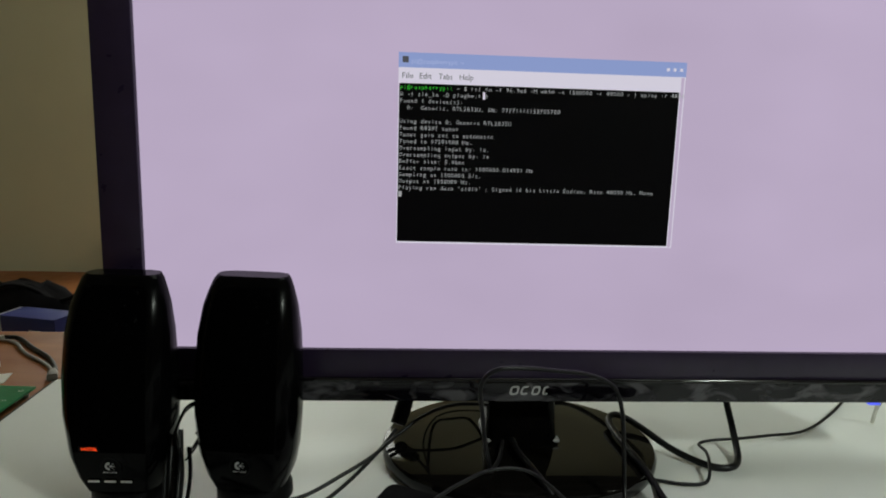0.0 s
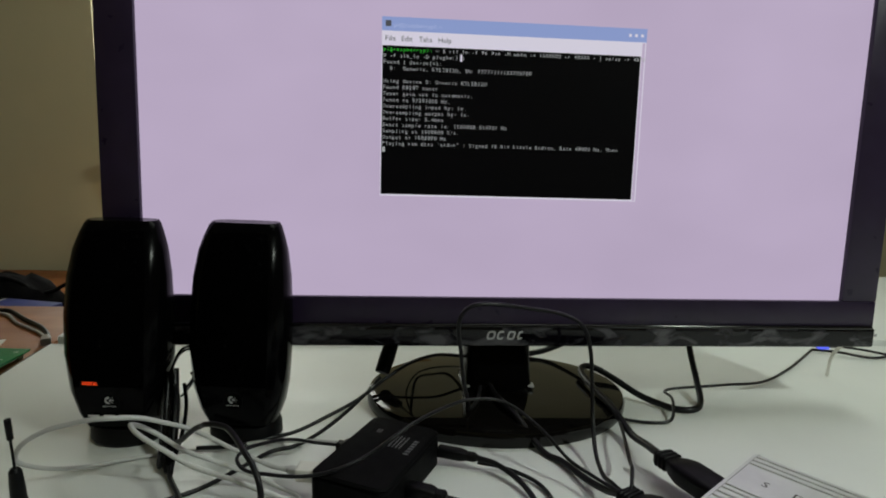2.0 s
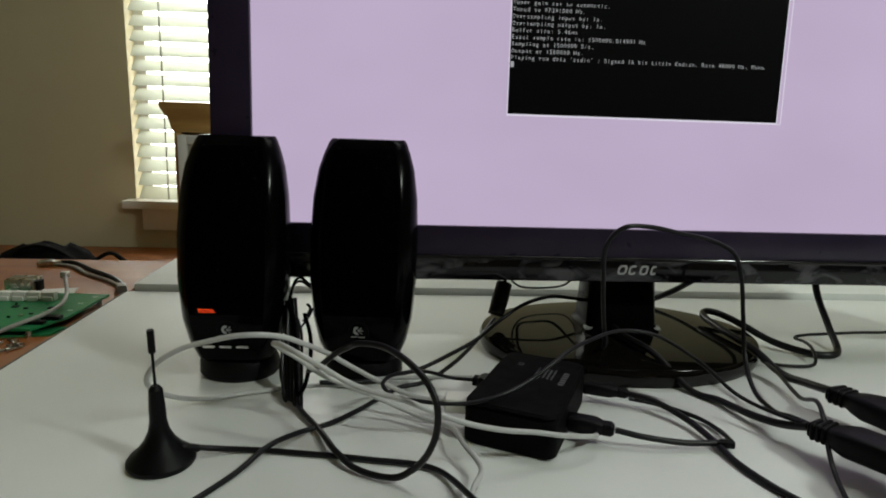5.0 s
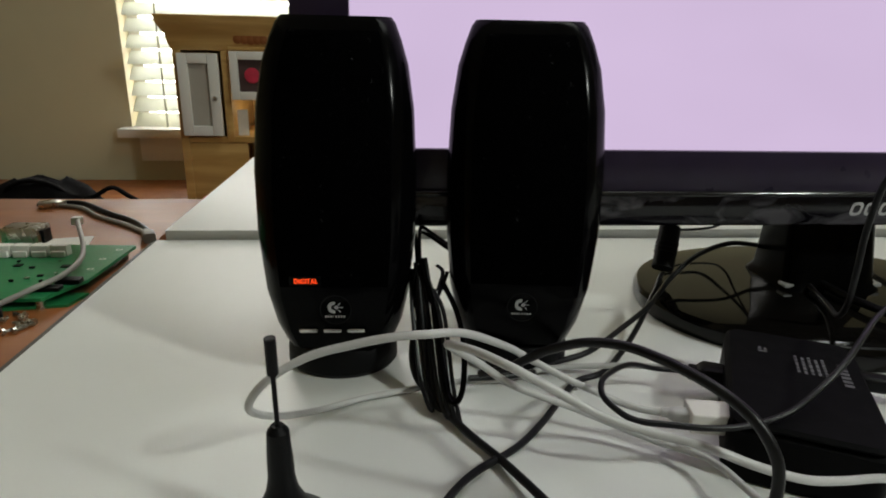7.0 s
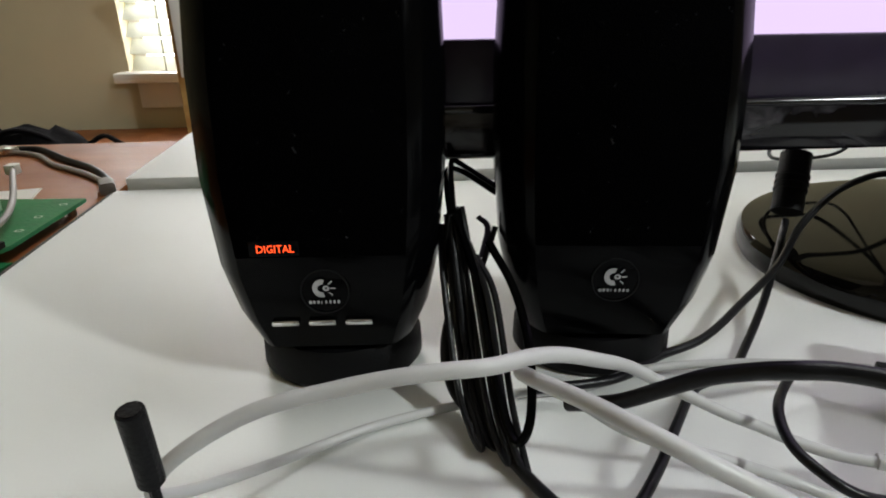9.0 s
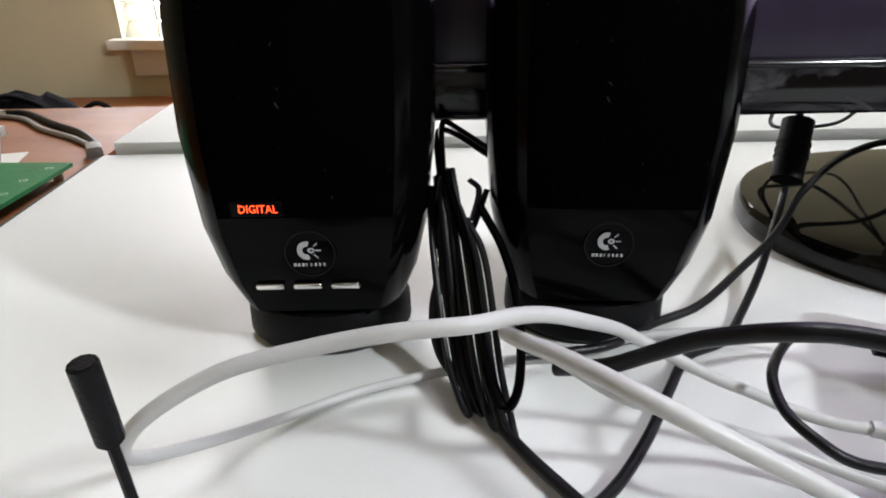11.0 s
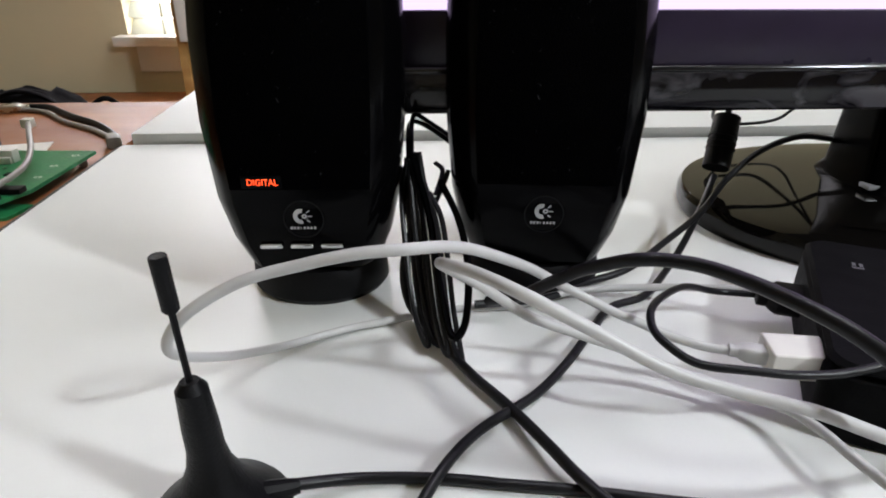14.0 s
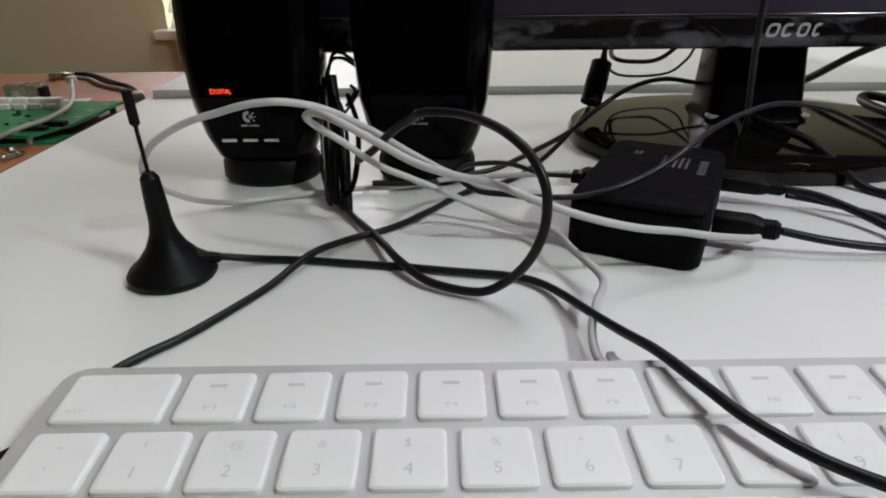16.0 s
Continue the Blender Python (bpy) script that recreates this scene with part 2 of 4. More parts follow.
def slab(w, h, r, z0, z1, soft=0.0004, n=5):
    """Rounded plate lying in the xy plane, with softened rims."""
    rings = []
    for z, s in ((z0, soft), (z0 + soft, 0), (z1 - soft, 0), (z1, soft)):
        rings.append([(x * (1 - 2 * s / w), y * (1 - 2 * s / h), z) for x, y in rounded(w, h, r, n)])
    return loft(rings)


def words(text, width, height, depth=0.0):
    """Letters as a mesh in the xz plane, lower left at the origin, scaled to width and cap height."""
    cu = bpy.data.curves.new("words", "FONT")
    cu.body, cu.size, cu.resolution_u = text, 1.0, 2
    cu.extrude = depth
    ob = bpy.data.objects.new("words", cu)
    scene.collection.objects.link(ob)
    me = bpy.data.meshes.new_from_object(ob.evaluated_get(bpy.context.evaluated_depsgraph_get()))
    bpy.data.objects.remove(ob)
    bm = bmesh.new()
    bm.from_mesh(me)
    bpy.data.meshes.remove(me)
    xs = [v.co.x for v in bm.verts]
    x0, x1 = min(xs), max(xs)
    if len(text) == 1:
        width = (x1 - x0) / 0.7 * height
    for v in bm.verts:
        v.co = Vector(((v.co.x - x0) / (x1 - x0) * width, 0, v.co.y / 0.7 * height))
    return bm


def strip(x0, x1, z0, z1, y=0.0):
    bm = bmesh.new()
    bm.faces.new([bm.verts.new(p) for p in ((x0, y, z0), (x1, y, z0), (x1, y, z1), (x0, y, z1))])
    return bm


# ---- room ----
FZ, CZ = -0.74, 1.70
X0, X1, Y0, Y1 = -2.3, 2.7, -2.2, 1.95


def setting(name, bm, mat, label, category):
    return tagged(part(name, bm, mat, smooth=0), label, category, kind="structure")


setting("floor", box(X0, X1, Y0, Y1 + 0.1, FZ - 0.05, FZ), FLOOR, "brown carpet floor under the desks", "floor")
setting("ceiling", box(X0, X1, Y0, Y1 + 0.1, CZ, CZ + 0.05), CEIL, "plain white painted ceiling", "ceiling")
setting("wall_west", box(X0 - 0.1, X0, Y0, Y1, FZ, CZ), WALL, "beige painted side wall", "wall")
setting("wall_east", box(X1, X1 + 0.1, Y0, Y1, FZ, CZ), WALL, "beige painted side wall", "wall")
setting("wall_south", box(X0, X1, Y0 - 0.1, Y0, FZ, CZ), WALL, "beige painted wall behind the camera", "wall")
WX0, WX1, WZ0, WZ1 = -0.886, -0.24, -0.098, 1.25
bm = box(X0, WX0, Y1, Y1 + 0.14, FZ, CZ)
box(WX1, X1, Y1, Y1 + 0.14, FZ, CZ, bm=bm)
box(WX0, WX1, Y1, Y1 + 0.14, FZ, WZ0, bm=bm)
box(WX0, WX1, Y1, Y1 + 0.14, WZ1, CZ, bm=bm)
setting("wall_north", bm, WALL, "beige painted wall with a window opening", "wall")

win = thing("window_1", "bright window with lowered white slatted blinds", "window", kind="structure")
bm = box(WX0, WX0 + 0.03, Y1 + 0.06, Y1 + 0.13, WZ0, WZ1)
box(WX1 - 0.03, WX1, Y1 + 0.06, Y1 + 0.13, WZ0, WZ1, bm=bm)
box(WX0, WX1, Y1 + 0.06, Y1 + 0.13, WZ1 - 0.03, WZ1, bm=bm)
part("window_frame", bm, WHITE_PAINT, win, smooth=0)
part("window_sill", box(WX0 - 0.024, WX1 + 0.024, Y1 - 0.05, Y1 + 0.12, WZ0 - 0.025, WZ0, 0.004), WHITE_PAINT, win)
part("apron", box(WX0 + 0.02, WX1 - 0.02, Y1 - 0.014, Y1 - 0.001, WZ0 - 0.095, WZ0 - 0.026, 0.003), WHITE_PAINT, win)
slat = None
z = WZ0 + 0.018
while z < WZ1 - 0.03:
    if slat is None:
        b = bmesh.new()
        rows = []
        for k in range(6):
            u = k / 5 - 0.5
            rows.append([b.verts.new((x, u * 0.050 * math.cos(radians(44)), u * 0.050 * math.sin(radians(44)) + 0.003 * (1 - 4 * u * u))) for x in (WX0 + 0.008, WX1 - 0.012)])
        for p, q in zip(rows, rows[1:]):
            b.faces.new((p[0], p[1], q[1], q[0]))
        bmesh.ops.solidify(b, geom=b.faces[:], thickness=0.0025)
        slat = part("slat", b, SLAT, win)
        slat.location = (0, Y1 + 0.02, z)
    else:
        o = slat.copy()
        scene.collection.objects.link(o)
        o.location = (0, Y1 + 0.02, z)
    z += 0.0425
for x in (WX0 + 0.10, WX1 - 0.12):
    part("ladder_cord", tube([(x, Y1 - 0.006, WZ0), (x, Y1 - 0.006, WZ1 - 0.03)], 0.0025, 2), SLAT, win)
tagged(part("backdrop", strip(WX0 - 0.8, WX1 + 0.8, WZ0 - 0.6, WZ1 + 0.6, Y1 + 0.6), DAY, smooth=0), "bright overexposed daylight outside the window", "backdrop", kind="structure")

# ---- desks ----
desk = thing("desk", "white laminate desk with a raised back panel", "desk", (0, 0, 0))
part("desktop", box(-0.329, 1.2, -0.35, 0.559, -0.028, 0.0, 0.0015), DESK, desk)
part("edge_band", box(-0.3325, -0.3292, -0.35, 0.559, -0.027, -0.0015), DARK_EDGE, desk, smooth=0)
part("back_panel", box(-0.3235, 1.2, 0.5615, 0.875, -0.008, 0.0062, 0.0012), DESK, desk)
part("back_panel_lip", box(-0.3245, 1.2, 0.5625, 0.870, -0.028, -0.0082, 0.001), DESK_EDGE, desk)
for x in (-0.28, 1.12):
    for y in (-0.28, 0.80):
        part("leg", box(x - 0.03, x + 0.03, y - 0.03, y + 0.03, FZ, -0.028, 0.004), WHITE_PAINT, desk)

side = thing("side_table", "reddish brown wooden table pushed against the white desk", "table")
part("tabletop", box(-1.30, -0.3335, -0.30, 0.702, -0.030, -0.004, 0.002), BROWN, side)
for x in (-1.25, -0.39):
    for y in (-0.25, 0.67):
        part("leg", box(x - 0.025, x + 0.025, y - 0.025, y + 0.025, FZ, -0.030, 0.003), BROWN, side)

# ---- monitor ----
MX0, MX1 = -0.2020, 0.3858
MZ0, MZ1 = 0.057, 0.414
SX0, SX1, SZ0, SZ1 = -0.1755, 0.3565, 0.0938, 0.3935
mon = thing("computer_monitor", "black glossy flat monitor showing a terminal window", "monitor", (0, 0.400, MZ0))
head = new("display_head")
head.parent = mon
head.matrix_local = Matrix.Rotation(radians(-2.7), 4, "X")
MH = MZ1 - MZ0


def on_head(name, bm, mat, label="", smooth=30):
    return part(name, bm, mat, head, label, smooth)


bm = box(MX0, MX1, 0.004, 0.022, 0.0, MH, 0.003, 3)
b2 = box(MX0 + 0.02, MX1 - 0.02, 0.020, 0.045, 0.03, MH - 0.03, 0.012, 3)
merge(bm, b2)
on_head("back_shell", bm, MATT)
sz0, sz1 = SZ0 - MZ0, SZ1 - MZ0
on_head("bezel", box(MX0, MX1, -0.006, 0.0035, 0.0, 0.0155, 0.0022, 3), BEZEL, "glossy black chin strip")
for x0, x1, z0, z1 in ((MX0 + 0.0005, MX1 - 0.0005, 0.0158, sz0), (MX0 + 0.0005, SX0, sz0 + 0.0001, sz1), (SX1, MX1 - 0.0005, sz0 + 0.0001, sz1), (MX0 + 0.0005, MX1 - 0.0005, sz1 + 0.0001, MH)):
    on_head("screen_surround", box(x0, x1, -0.0035, 0.0038, z0, z1, 0.001), INNER)
on_head("screen", strip(SX0, SX1, sz0, sz1, 0.0005), SCREEN, "lavender desktop background", 0)
# terminal window
TX0, TX1, TZ0, TZ1 = -0.0085, 0.1835, 0.1685 - MZ0, 0.2938 - MZ0
on_head("terminal_frame", strip(TX0, TX1, TZ0, TZ1, 0.0002), T_WHITE, "", 0)
on_head("frame_line", strip(TX1 - 0.0029, TX1 - 0.0009, TZ0 + 0.0005, TZ1 - 0.0100, -0.0001), SCREEN, "", 0)
on_head("title_bar", strip(TX0, TX1, TZ1 - 0.0095, TZ1, -0.0001), T_BLUE, "", 0)
on_head("terminal_panel", strip(TX0 + 0.0006, TX1 - 0.0036, TZ0 + 0.0013, TZ1 - 0.0195, -0.0001), T_BLACK, "", 0)
on_head("window_icon", strip(TX0 + 0.0025, TX0 + 0.0065, TZ1 - 0.0065, TZ1 - 0.0025, -0.0003), T_INK, "", 0)
for k in range(3):
    on_head("window_button", strip(TX1 - 0.0135 + 0.0045 * k, TX1 - 0.0115 + 0.0045 * k, TZ1 - 0.006, TZ1 - 0.004, -0.0003), T_WHITE, "", 0)


GLYPHS = {}


def glyph(ch, h):
    """Vertices and faces of one letter, centred on its cell."""
    if ch not in GLYPHS:
        bm = words(ch, 1, h)
        xs = [v.co.x for v in bm.verts]
        bm.verts.index_update()
        GLYPHS[ch] = ([(v.co.x - max(xs) / 2, v.co.z) for v in bm.verts], max(xs), [[v.index for v in fc.verts] for fc in bm.faces])
        bm.free()
    return GLYPHS[ch]


def screen_text(text, x, z, width, height, mat):
    bm = words(text, width, height)
    bm.transform(Matrix.Translation((x, -0.0003, z)))
    on_head("screen_text", bm, mat, "", 0)


def mono_text(text, x, z, cell, height, mat):
    """A line of terminal letters, one to a cell."""
    vs, fs = [], []
    for k, ch in enumerate(text):
        if ch == " ":
            continue
        v, w, fc = glyph(ch, height)
        sx = min(1.0, cell * 0.86 / w)
        n = len(vs)
        vs += [(x + cell * (k + 0.5) + px * sx, -0.0003, z + pz) for px, pz in v]
        fs += [[n + q for q in face] for face in fc]
    me = bpy.data.meshes.new("screen_text")
    me.from_pydata(vs, [], fs)
    me.materials.append(mat)
    ob = new("screen_text", me)
    ob.parent = head


for text, x, w in (("File", 0.0025, 0.0072), ("Edit", 0.0138, 0.0078), ("Tabs", 0.0262, 0.0090), ("Help", 0.0400, 0.0092)):
    screen_text(text, TX0 + x, TZ1 - 0.0163, w, 0.0036, T_INK)
screen_text("pi@raspberrypi: ~", TX0 + 0.0085, TZ1 - 0.0068, 0.034, 0.0028, T_TITLE)
CW, LH, LZ = 0.00233, 0.00437, TZ1 - 0.0232
mono_text("pi@raspberrypi:", TX0 + 0.0010, LZ, CW, 0.0026, T_GREEN)
LINES = ["~ $ rtl_fm -f 96.9e6 -M wbfm -s 1500000 -r 48000 - | aplay -r 4800", "0 -f s16_le -D plughw:1,0", "Found 1 device(s):",
         "0:  Generic, RTL2832U, SN: 77771111153705700", "", "Using device 0: Generic RTL2832U", "Found R820T tuner",
         "Tuner gain set to automatic.", "Tuned to 97291000 Hz.", "Oversampling input by: 1x.", "Oversampling output by: 1x.",
         "Buffer size: 5.46ms", "Exact sample rate is: 1500000.014901 Hz", "Sampling at 1500000 S/s.", "Output at 1500000 Hz.",
         "Playing raw data 'stdin' : Signed 16 bit Little Endian, Rate 48000 Hz, Mono"]
for k, text in enumerate(LINES):
    if text:
        mono_text(text, TX0 + 0.0010 + CW * (16 if k == 0 else 2 if k == 3 else 0), LZ - LH * k, CW, 0.0026, T_TEXT)
on_head("text_cursor", strip(TX0 + 0.0012, TX0 + 0.0033, LZ - LH * 16 - 0.0006, LZ - LH * 16 + 0.003, -0.0003), T_TEXT, "", 0)
on_head("mouse_pointer", strip(TX0 + 0.0558, TX0 + 0.0572, LZ - LH - 0.001, LZ - LH + 0.0038, -0.0005), T_WHITE, "", 0)
# badge: plain silver shapes
for k, (w, sl) in enumerate(((0.0064, 1), (0.0056, 0), (0.0060, 1), (0.0044, 0))):
    x = 0.0735 + 0.0078 * k
    b = bmesh.new()
    o = rounded(w, 0.0068, 0.0022, 4)
    i_ = rounded(w - 0.0028, 0.0040, 0.0012, 4)
    vo = [b.verts.new((px + x + w / 2 + py * 0.25, -0.0063, py + 0.0088)) for px, py in o]
    vi = [b.verts.new((px + x + w / 2 + py * 0.25, -0.0063, py + 0.0088)) for px, py in i_]
    n = len(vo)
    for j in range(n):
        if not (k in (1, 3) and (j < 2 or j > n - 3)):
            b.faces.new((vo[j], vo[(j + 1) % n], vi[(j + 1) % n], vi[j]))
    on_head("badge", b, SILVER, "plain silver badge shapes", 0)
on_head("chin_ridge", tube([(MX0 + 0.003, -0.0045, 0.0157), (MX1 - 0.003, -0.0045, 0.0157)], 0.0018, 2, 14), RIDGE, "glossy ridge along the chin")
on_head("power_light", box(0.385, 0.387, -0.0063, -0.0060, 0.009, 0.011), SILVER)
# stand
bm = lathe([(0.985, 0.0), (1.0, 0.003), (1.0, 0.0085), (0.985, 0.0112), (0.9, 0.0128), (0.5, 0.0145), (0.01, 0.015)], 72, (0.088, 0.424, 0), (0.1045, 0.080))
base = part("base", bm, FOOT, mon, "oval glossy black foot")
base.matrix_parent_inverse = mon.matrix_world.inverted()
rings = []
for z, w, d, y in ((0.012, 0.030, 0.026, 0.432), (0.02, 0.0265, 0.021, 0.432), (0.05, 0.0255, 0.017, 0.434), (0.09, 0.0265, 0.015, 0.438), (0.16, 0.027, 0.013, 0.441)):
    rings.append([(0.088 + px, y + py, z) for px, py in rounded(2 * w, 2 * d, 0.008, 4)])
neck = part("neck", loft(rings), GLOSS, mon)
neck.matrix_parent_inverse = mon.matrix_world.inverted()
bm = box(0.0595, 0.1165, 0.411, 0.418, 0.0165, 0.0185, 0.0006)
nb = part("neck_seam", bm, SILVER, mon)
nb.matrix_parent_inverse = mon.matrix_world.inverted()

# ---- speakers ----
LEVELS = [(0.0125, 0.0205, 0.3560), (0.0150, 0.0238, 0.3530), (0.0250, 0.0277, 0.3500), (0.0400, 0.0309, 0.3475), (0.0650, 0.0330, 0.3475), (0.0900, 0.0333, 0.3510),
          (0.1150, 0.0322, 0.3575), (0.1320, 0.0298, 0.3640), (0.1415, 0.0270, 0.3690), (0.1482, 0.0245, 0.3735), (0.1505, 0.0228, 0.3760)]


def section(w, yf, z, yb=0.391):
    """Outline of the case at one height: flat front, canted cheeks, rounded back."""
    d = yb - yf
    half = [(0.0, 0.0), (0.50, 0.0), (0.70, 0.003), (0.755, 0.025), (0.82, 0.075), (0.93, 0.18), (0.985, 0.30), (1.0, 0.45), (0.99, 0.65), (0.90, 0.86), (0.6, 1.0), (0.0, 1.0)]
    right = [(w * u, yf + d * v, z) for u, v in half]
    return right + [(-x, y, zz) for x, y, zz in right[-2:0:-1]]


def front_y(z):
    return float(np.interp(z, [l[0] for l in LEVELS], [l[2] for l in LEVELS]))


def half_w(z):
    return float(np.interp(z, [l[0] for l in LEVELS], [l[1] for l in LEVELS]))


def disc(x, z, y, rx, rz, a0=0, a1=360, n=28, inner=0.0):
    b = bmesh.new()
    outer = [b.verts.new((x + rx * math.cos(radians(a0 + (a1 - a0) * k / n)), y, z + rz * math.sin(radians(a0 + (a1 - a0) * k / n)))) for k in range(n + 1)]
    inn = [b.verts.new((x + inner * rx * math.cos(radians(a0 + (a1 - a0) * k / n)), y, z + inner * rz * math.sin(radians(a0 + (a1 - a0) * k / n)))) for k in range(n + 1)]
    for k in range(n):
        b.faces.new((outer[k], outer[k + 1], inn[k + 1], inn[k]))
    bmesh.ops.remove_doubles(b, verts=b.verts[:], dist=1e-6)
    return b


def speaker(x, turn, lit):
    label = "black desktop speaker with three silver buttons and a red lit sign" if lit else "black desktop speaker with a cloth grille and round badge"
    sp = thing("speaker", label, "speaker", (x, 0.372, 0), turn, "pair of desktop speakers")
    off = Matrix.Translation((0, -0.372, 0))

    def put(name, bm, mat, parent=sp, label="", smooth=30):
        if parent == sp:
            bm.transform(off)
        return part(name, bm, mat, parent, label, smooth)

    case = put("case", loft([section(w, yf, z) for z, w, yf in LEVELS]), GLOSS, smooth=22)
    rings = []
    for k in range(25):
        z = 0.0455 + (0.1448 - 0.0455) * k / 24
        w, y = half_w(z) * 0.70, front_y(z)
        e = 0.0005
        rings.append([(-w, y - e * 0.2, z), (-w * 0.985, y - e, z), (w * 0.985, y - e, z), (w, y - e * 0.2, z), (w, y + 0.002, z), (-w, y + 0.002, z)])
    put("grille", loft(rings), CLOTH, label="black cloth grille", smooth=60)
    foot = lathe([(0.94, 0.0), (1.0, 0.002), (0.99, 0.009), (0.92, 0.0125), (0.3, 0.0135)], 40, (0, 0.3730, 0), (0.0250, 0.0218))
    put("foot", foot, MATT)
    zc = 0.0352
    yb = front_y(zc) - 0.0009
    ring = disc(0.0002, zc, yb, 0.0066, 0.0066, inner=0.93)
    put("badge_ring", ring, MATT, smooth=0)
    put("badge_disc", disc(0.0002, zc, yb + 0.0003, 0.0062, 0.0062), GLOSS, smooth=0)
    put("badge_crescent", disc(-0.0006, zc + 0.0012, yb - 0.0004, 0.0024, 0.0026, 70, 290, 18, 0.42), SILVER, smooth=0)
    put("badge_eye", disc(0.0006, zc + 0.0012, yb - 0.0004, 0.0009, 0.0008, inner=0.35), SILVER, smooth=0)
    for a in (-42, 0, 42):
        b = strip(0.0017, 0.0031, -0.00018, 0.00018, 0)
        b.transform(Matrix.Translation((0, yb - 0.0004, zc + 0.0012)) @ Matrix.Rotation(radians(a), 4, "Y"))
        put("badge_ray", b, SILVER, smooth=0)
    for k, w in enumerate((0.0010, 0.0008, 0.0008, 0.0003, 0.0006, 0.0007, 0.0007, 0.0008)):
        x0 = -0.0042 + 0.00108 * k
        put("badge_bar", strip(x0, x0 + w * 0.8, zc - 0.0033, zc - 0.0024, yb - 0.0004), SILVER, smooth=0)
    if lit:
        for k in range(3):
            x0 = -0.0154 + 0.0100 * k
            yy = front_y(0.0255)
            put("button", box(x0, x0 + 0.0075, yy - 0.0012, yy + 0.001, 0.0239, 0.0256, 0.0007, 3), CHROME, label="narrow chrome button")
        yy = front_y(0.0485)
        put("sign_window", box(-0.0182, -0.0052, yy - 0.0008, yy + 0.001, 0.0459, 0.0503, 0.0004), GLOSS)
        b = words("DIGITAL", 0.0095, 0.0021)
        b.transform(Matrix.Translation((-0.0160, yy - 0.0010, 0.0471)))
        put("lit_sign", b, LED, label="red lit word sign", smooth=0)
    return sp


speaker(-0.1800, -2.0, True)
speaker(-0.1000, -6.0, False)

# ---- keyboard ----
kb = thing("keyboard", "slim aluminium keyboard with flat white keys", "keyboard", (-0.1857, 0.1908, 0), 0.4)
KW, KD = 0.2760, 0.112
tilt = Matrix.Translation((0, 0, 0.0120)) @ Matrix.Rotation(radians(3.6), 4, "X")
b = slab(KW, KD, 0.006, -0.0040, 0.0, 0.0006)
b.transform(tilt @ Matrix.Translation((KW / 2, -KD / 2, 0)))
part("tray", b, KB_ALU, kb)
b = tube([(0.010, -0.010, 0.0042), (KW - 0.010, -0.010, 0.0042)], 0.0042, 2, 16)
part("rear_foot", b, KB_ALU, kb)
key_mesh = {}


def key(x, y, w, d):
    """A keycap with its upper left corner at (x, y)."""
    kk = (round(w, 4), round(d, 4))
    if kk not in key_mesh:
        b = bmesh.new()
        o = []
        for z, g in ((-0.0002, 0.0), (0.0009, 0.0001), (0.0013, 0.0006)):
            o.append([(px, py, z) for px, py in rounded(w - 2 * g, d - 2 * g, 0.0014, 3)])
        b = loft(o)
        ob = part("key", b, KEYCAP, kb)
        key_mesh[kk] = ob.data
    else:
        ob = new("key", key_mesh[kk])
        ob.parent = kb
    ob.matrix_local = tilt @ Matrix.Translation((x + w / 2, y - d / 2, 0))
    return ob


def legend(text, x, y, w, h):
    b = words(text, w, h)
    b.transform(tilt @ Matrix.Translation((x, y, 0.00145)) @ Matrix.Rotation(radians(-90), 4, "X"))
    part("legend", b, LEGEND, kb, smooth=0)


def legend_bar(x, y, w, h):
    b = strip(0, w, 0, h)
    b.transform(tilt @ Matrix.Translation((x, y, 0.00145)) @ Matrix.Rotation(radians(-90), 4, "X"))
    part("legend", b, LEGEND, kb, smooth=0)


P_, G_ = 0.0184, 0.0025
ROWS_K = [[1.5] + [1] * 13, [1] * 13 + [1.5], [1.5] + [1] * 13, [1.75] + [1] * 11 + [1.75], [2.25] + [1] * 10 + [2.25], [1.25, 1, 1, 1.25, 5, 1.25, 1, 1, 1.75]]
SHIFTED = [("`", "~"), ("1", "!"), ("2", "@"), ("3", "#"), ("4", "$"), ("5", "%"), ("6", "^"), ("7", "&"), ("8", "*"), ("9", "(")]
for r, row in enumerate(ROWS_K):
    x, y = 0.0050, -0.0043 - 0.0189 * r
    for c, u in enumerate(row):
        w = u * P_ - G_
        key(x, y, w, 0.0161)
        if r == 0 and c == 0:
            legend("esc", x + 0.0030, y - 0.0132, 0.0042, 0.0012)
        elif r == 0:
            legend("F%d" % c if c < 13 else "-", x + w / 2 - 0.0014, y - 0.0128, 0.0028, 0.0013)
            legend_bar(x + w / 2 - 0.0020, y - 0.0056, 0.0040, 0.0011)
        elif r == 1 and c < 10:
            lo, hi = SHIFTED[c]
            legend(lo, x + w / 2 - 0.0010, y - 0.0128, 0.0021, 0.0030)
            legend(hi, x + w / 2 - 0.0010, y - 0.0056, 0.0021, 0.0022)
        elif r == 2 and 0 < c < 11:
            legend("QWERTYUIOP"[c - 1], x + w / 2 - 0.0013, y - 0.0090, 0.0026, 0.0030)
        x += u * P_
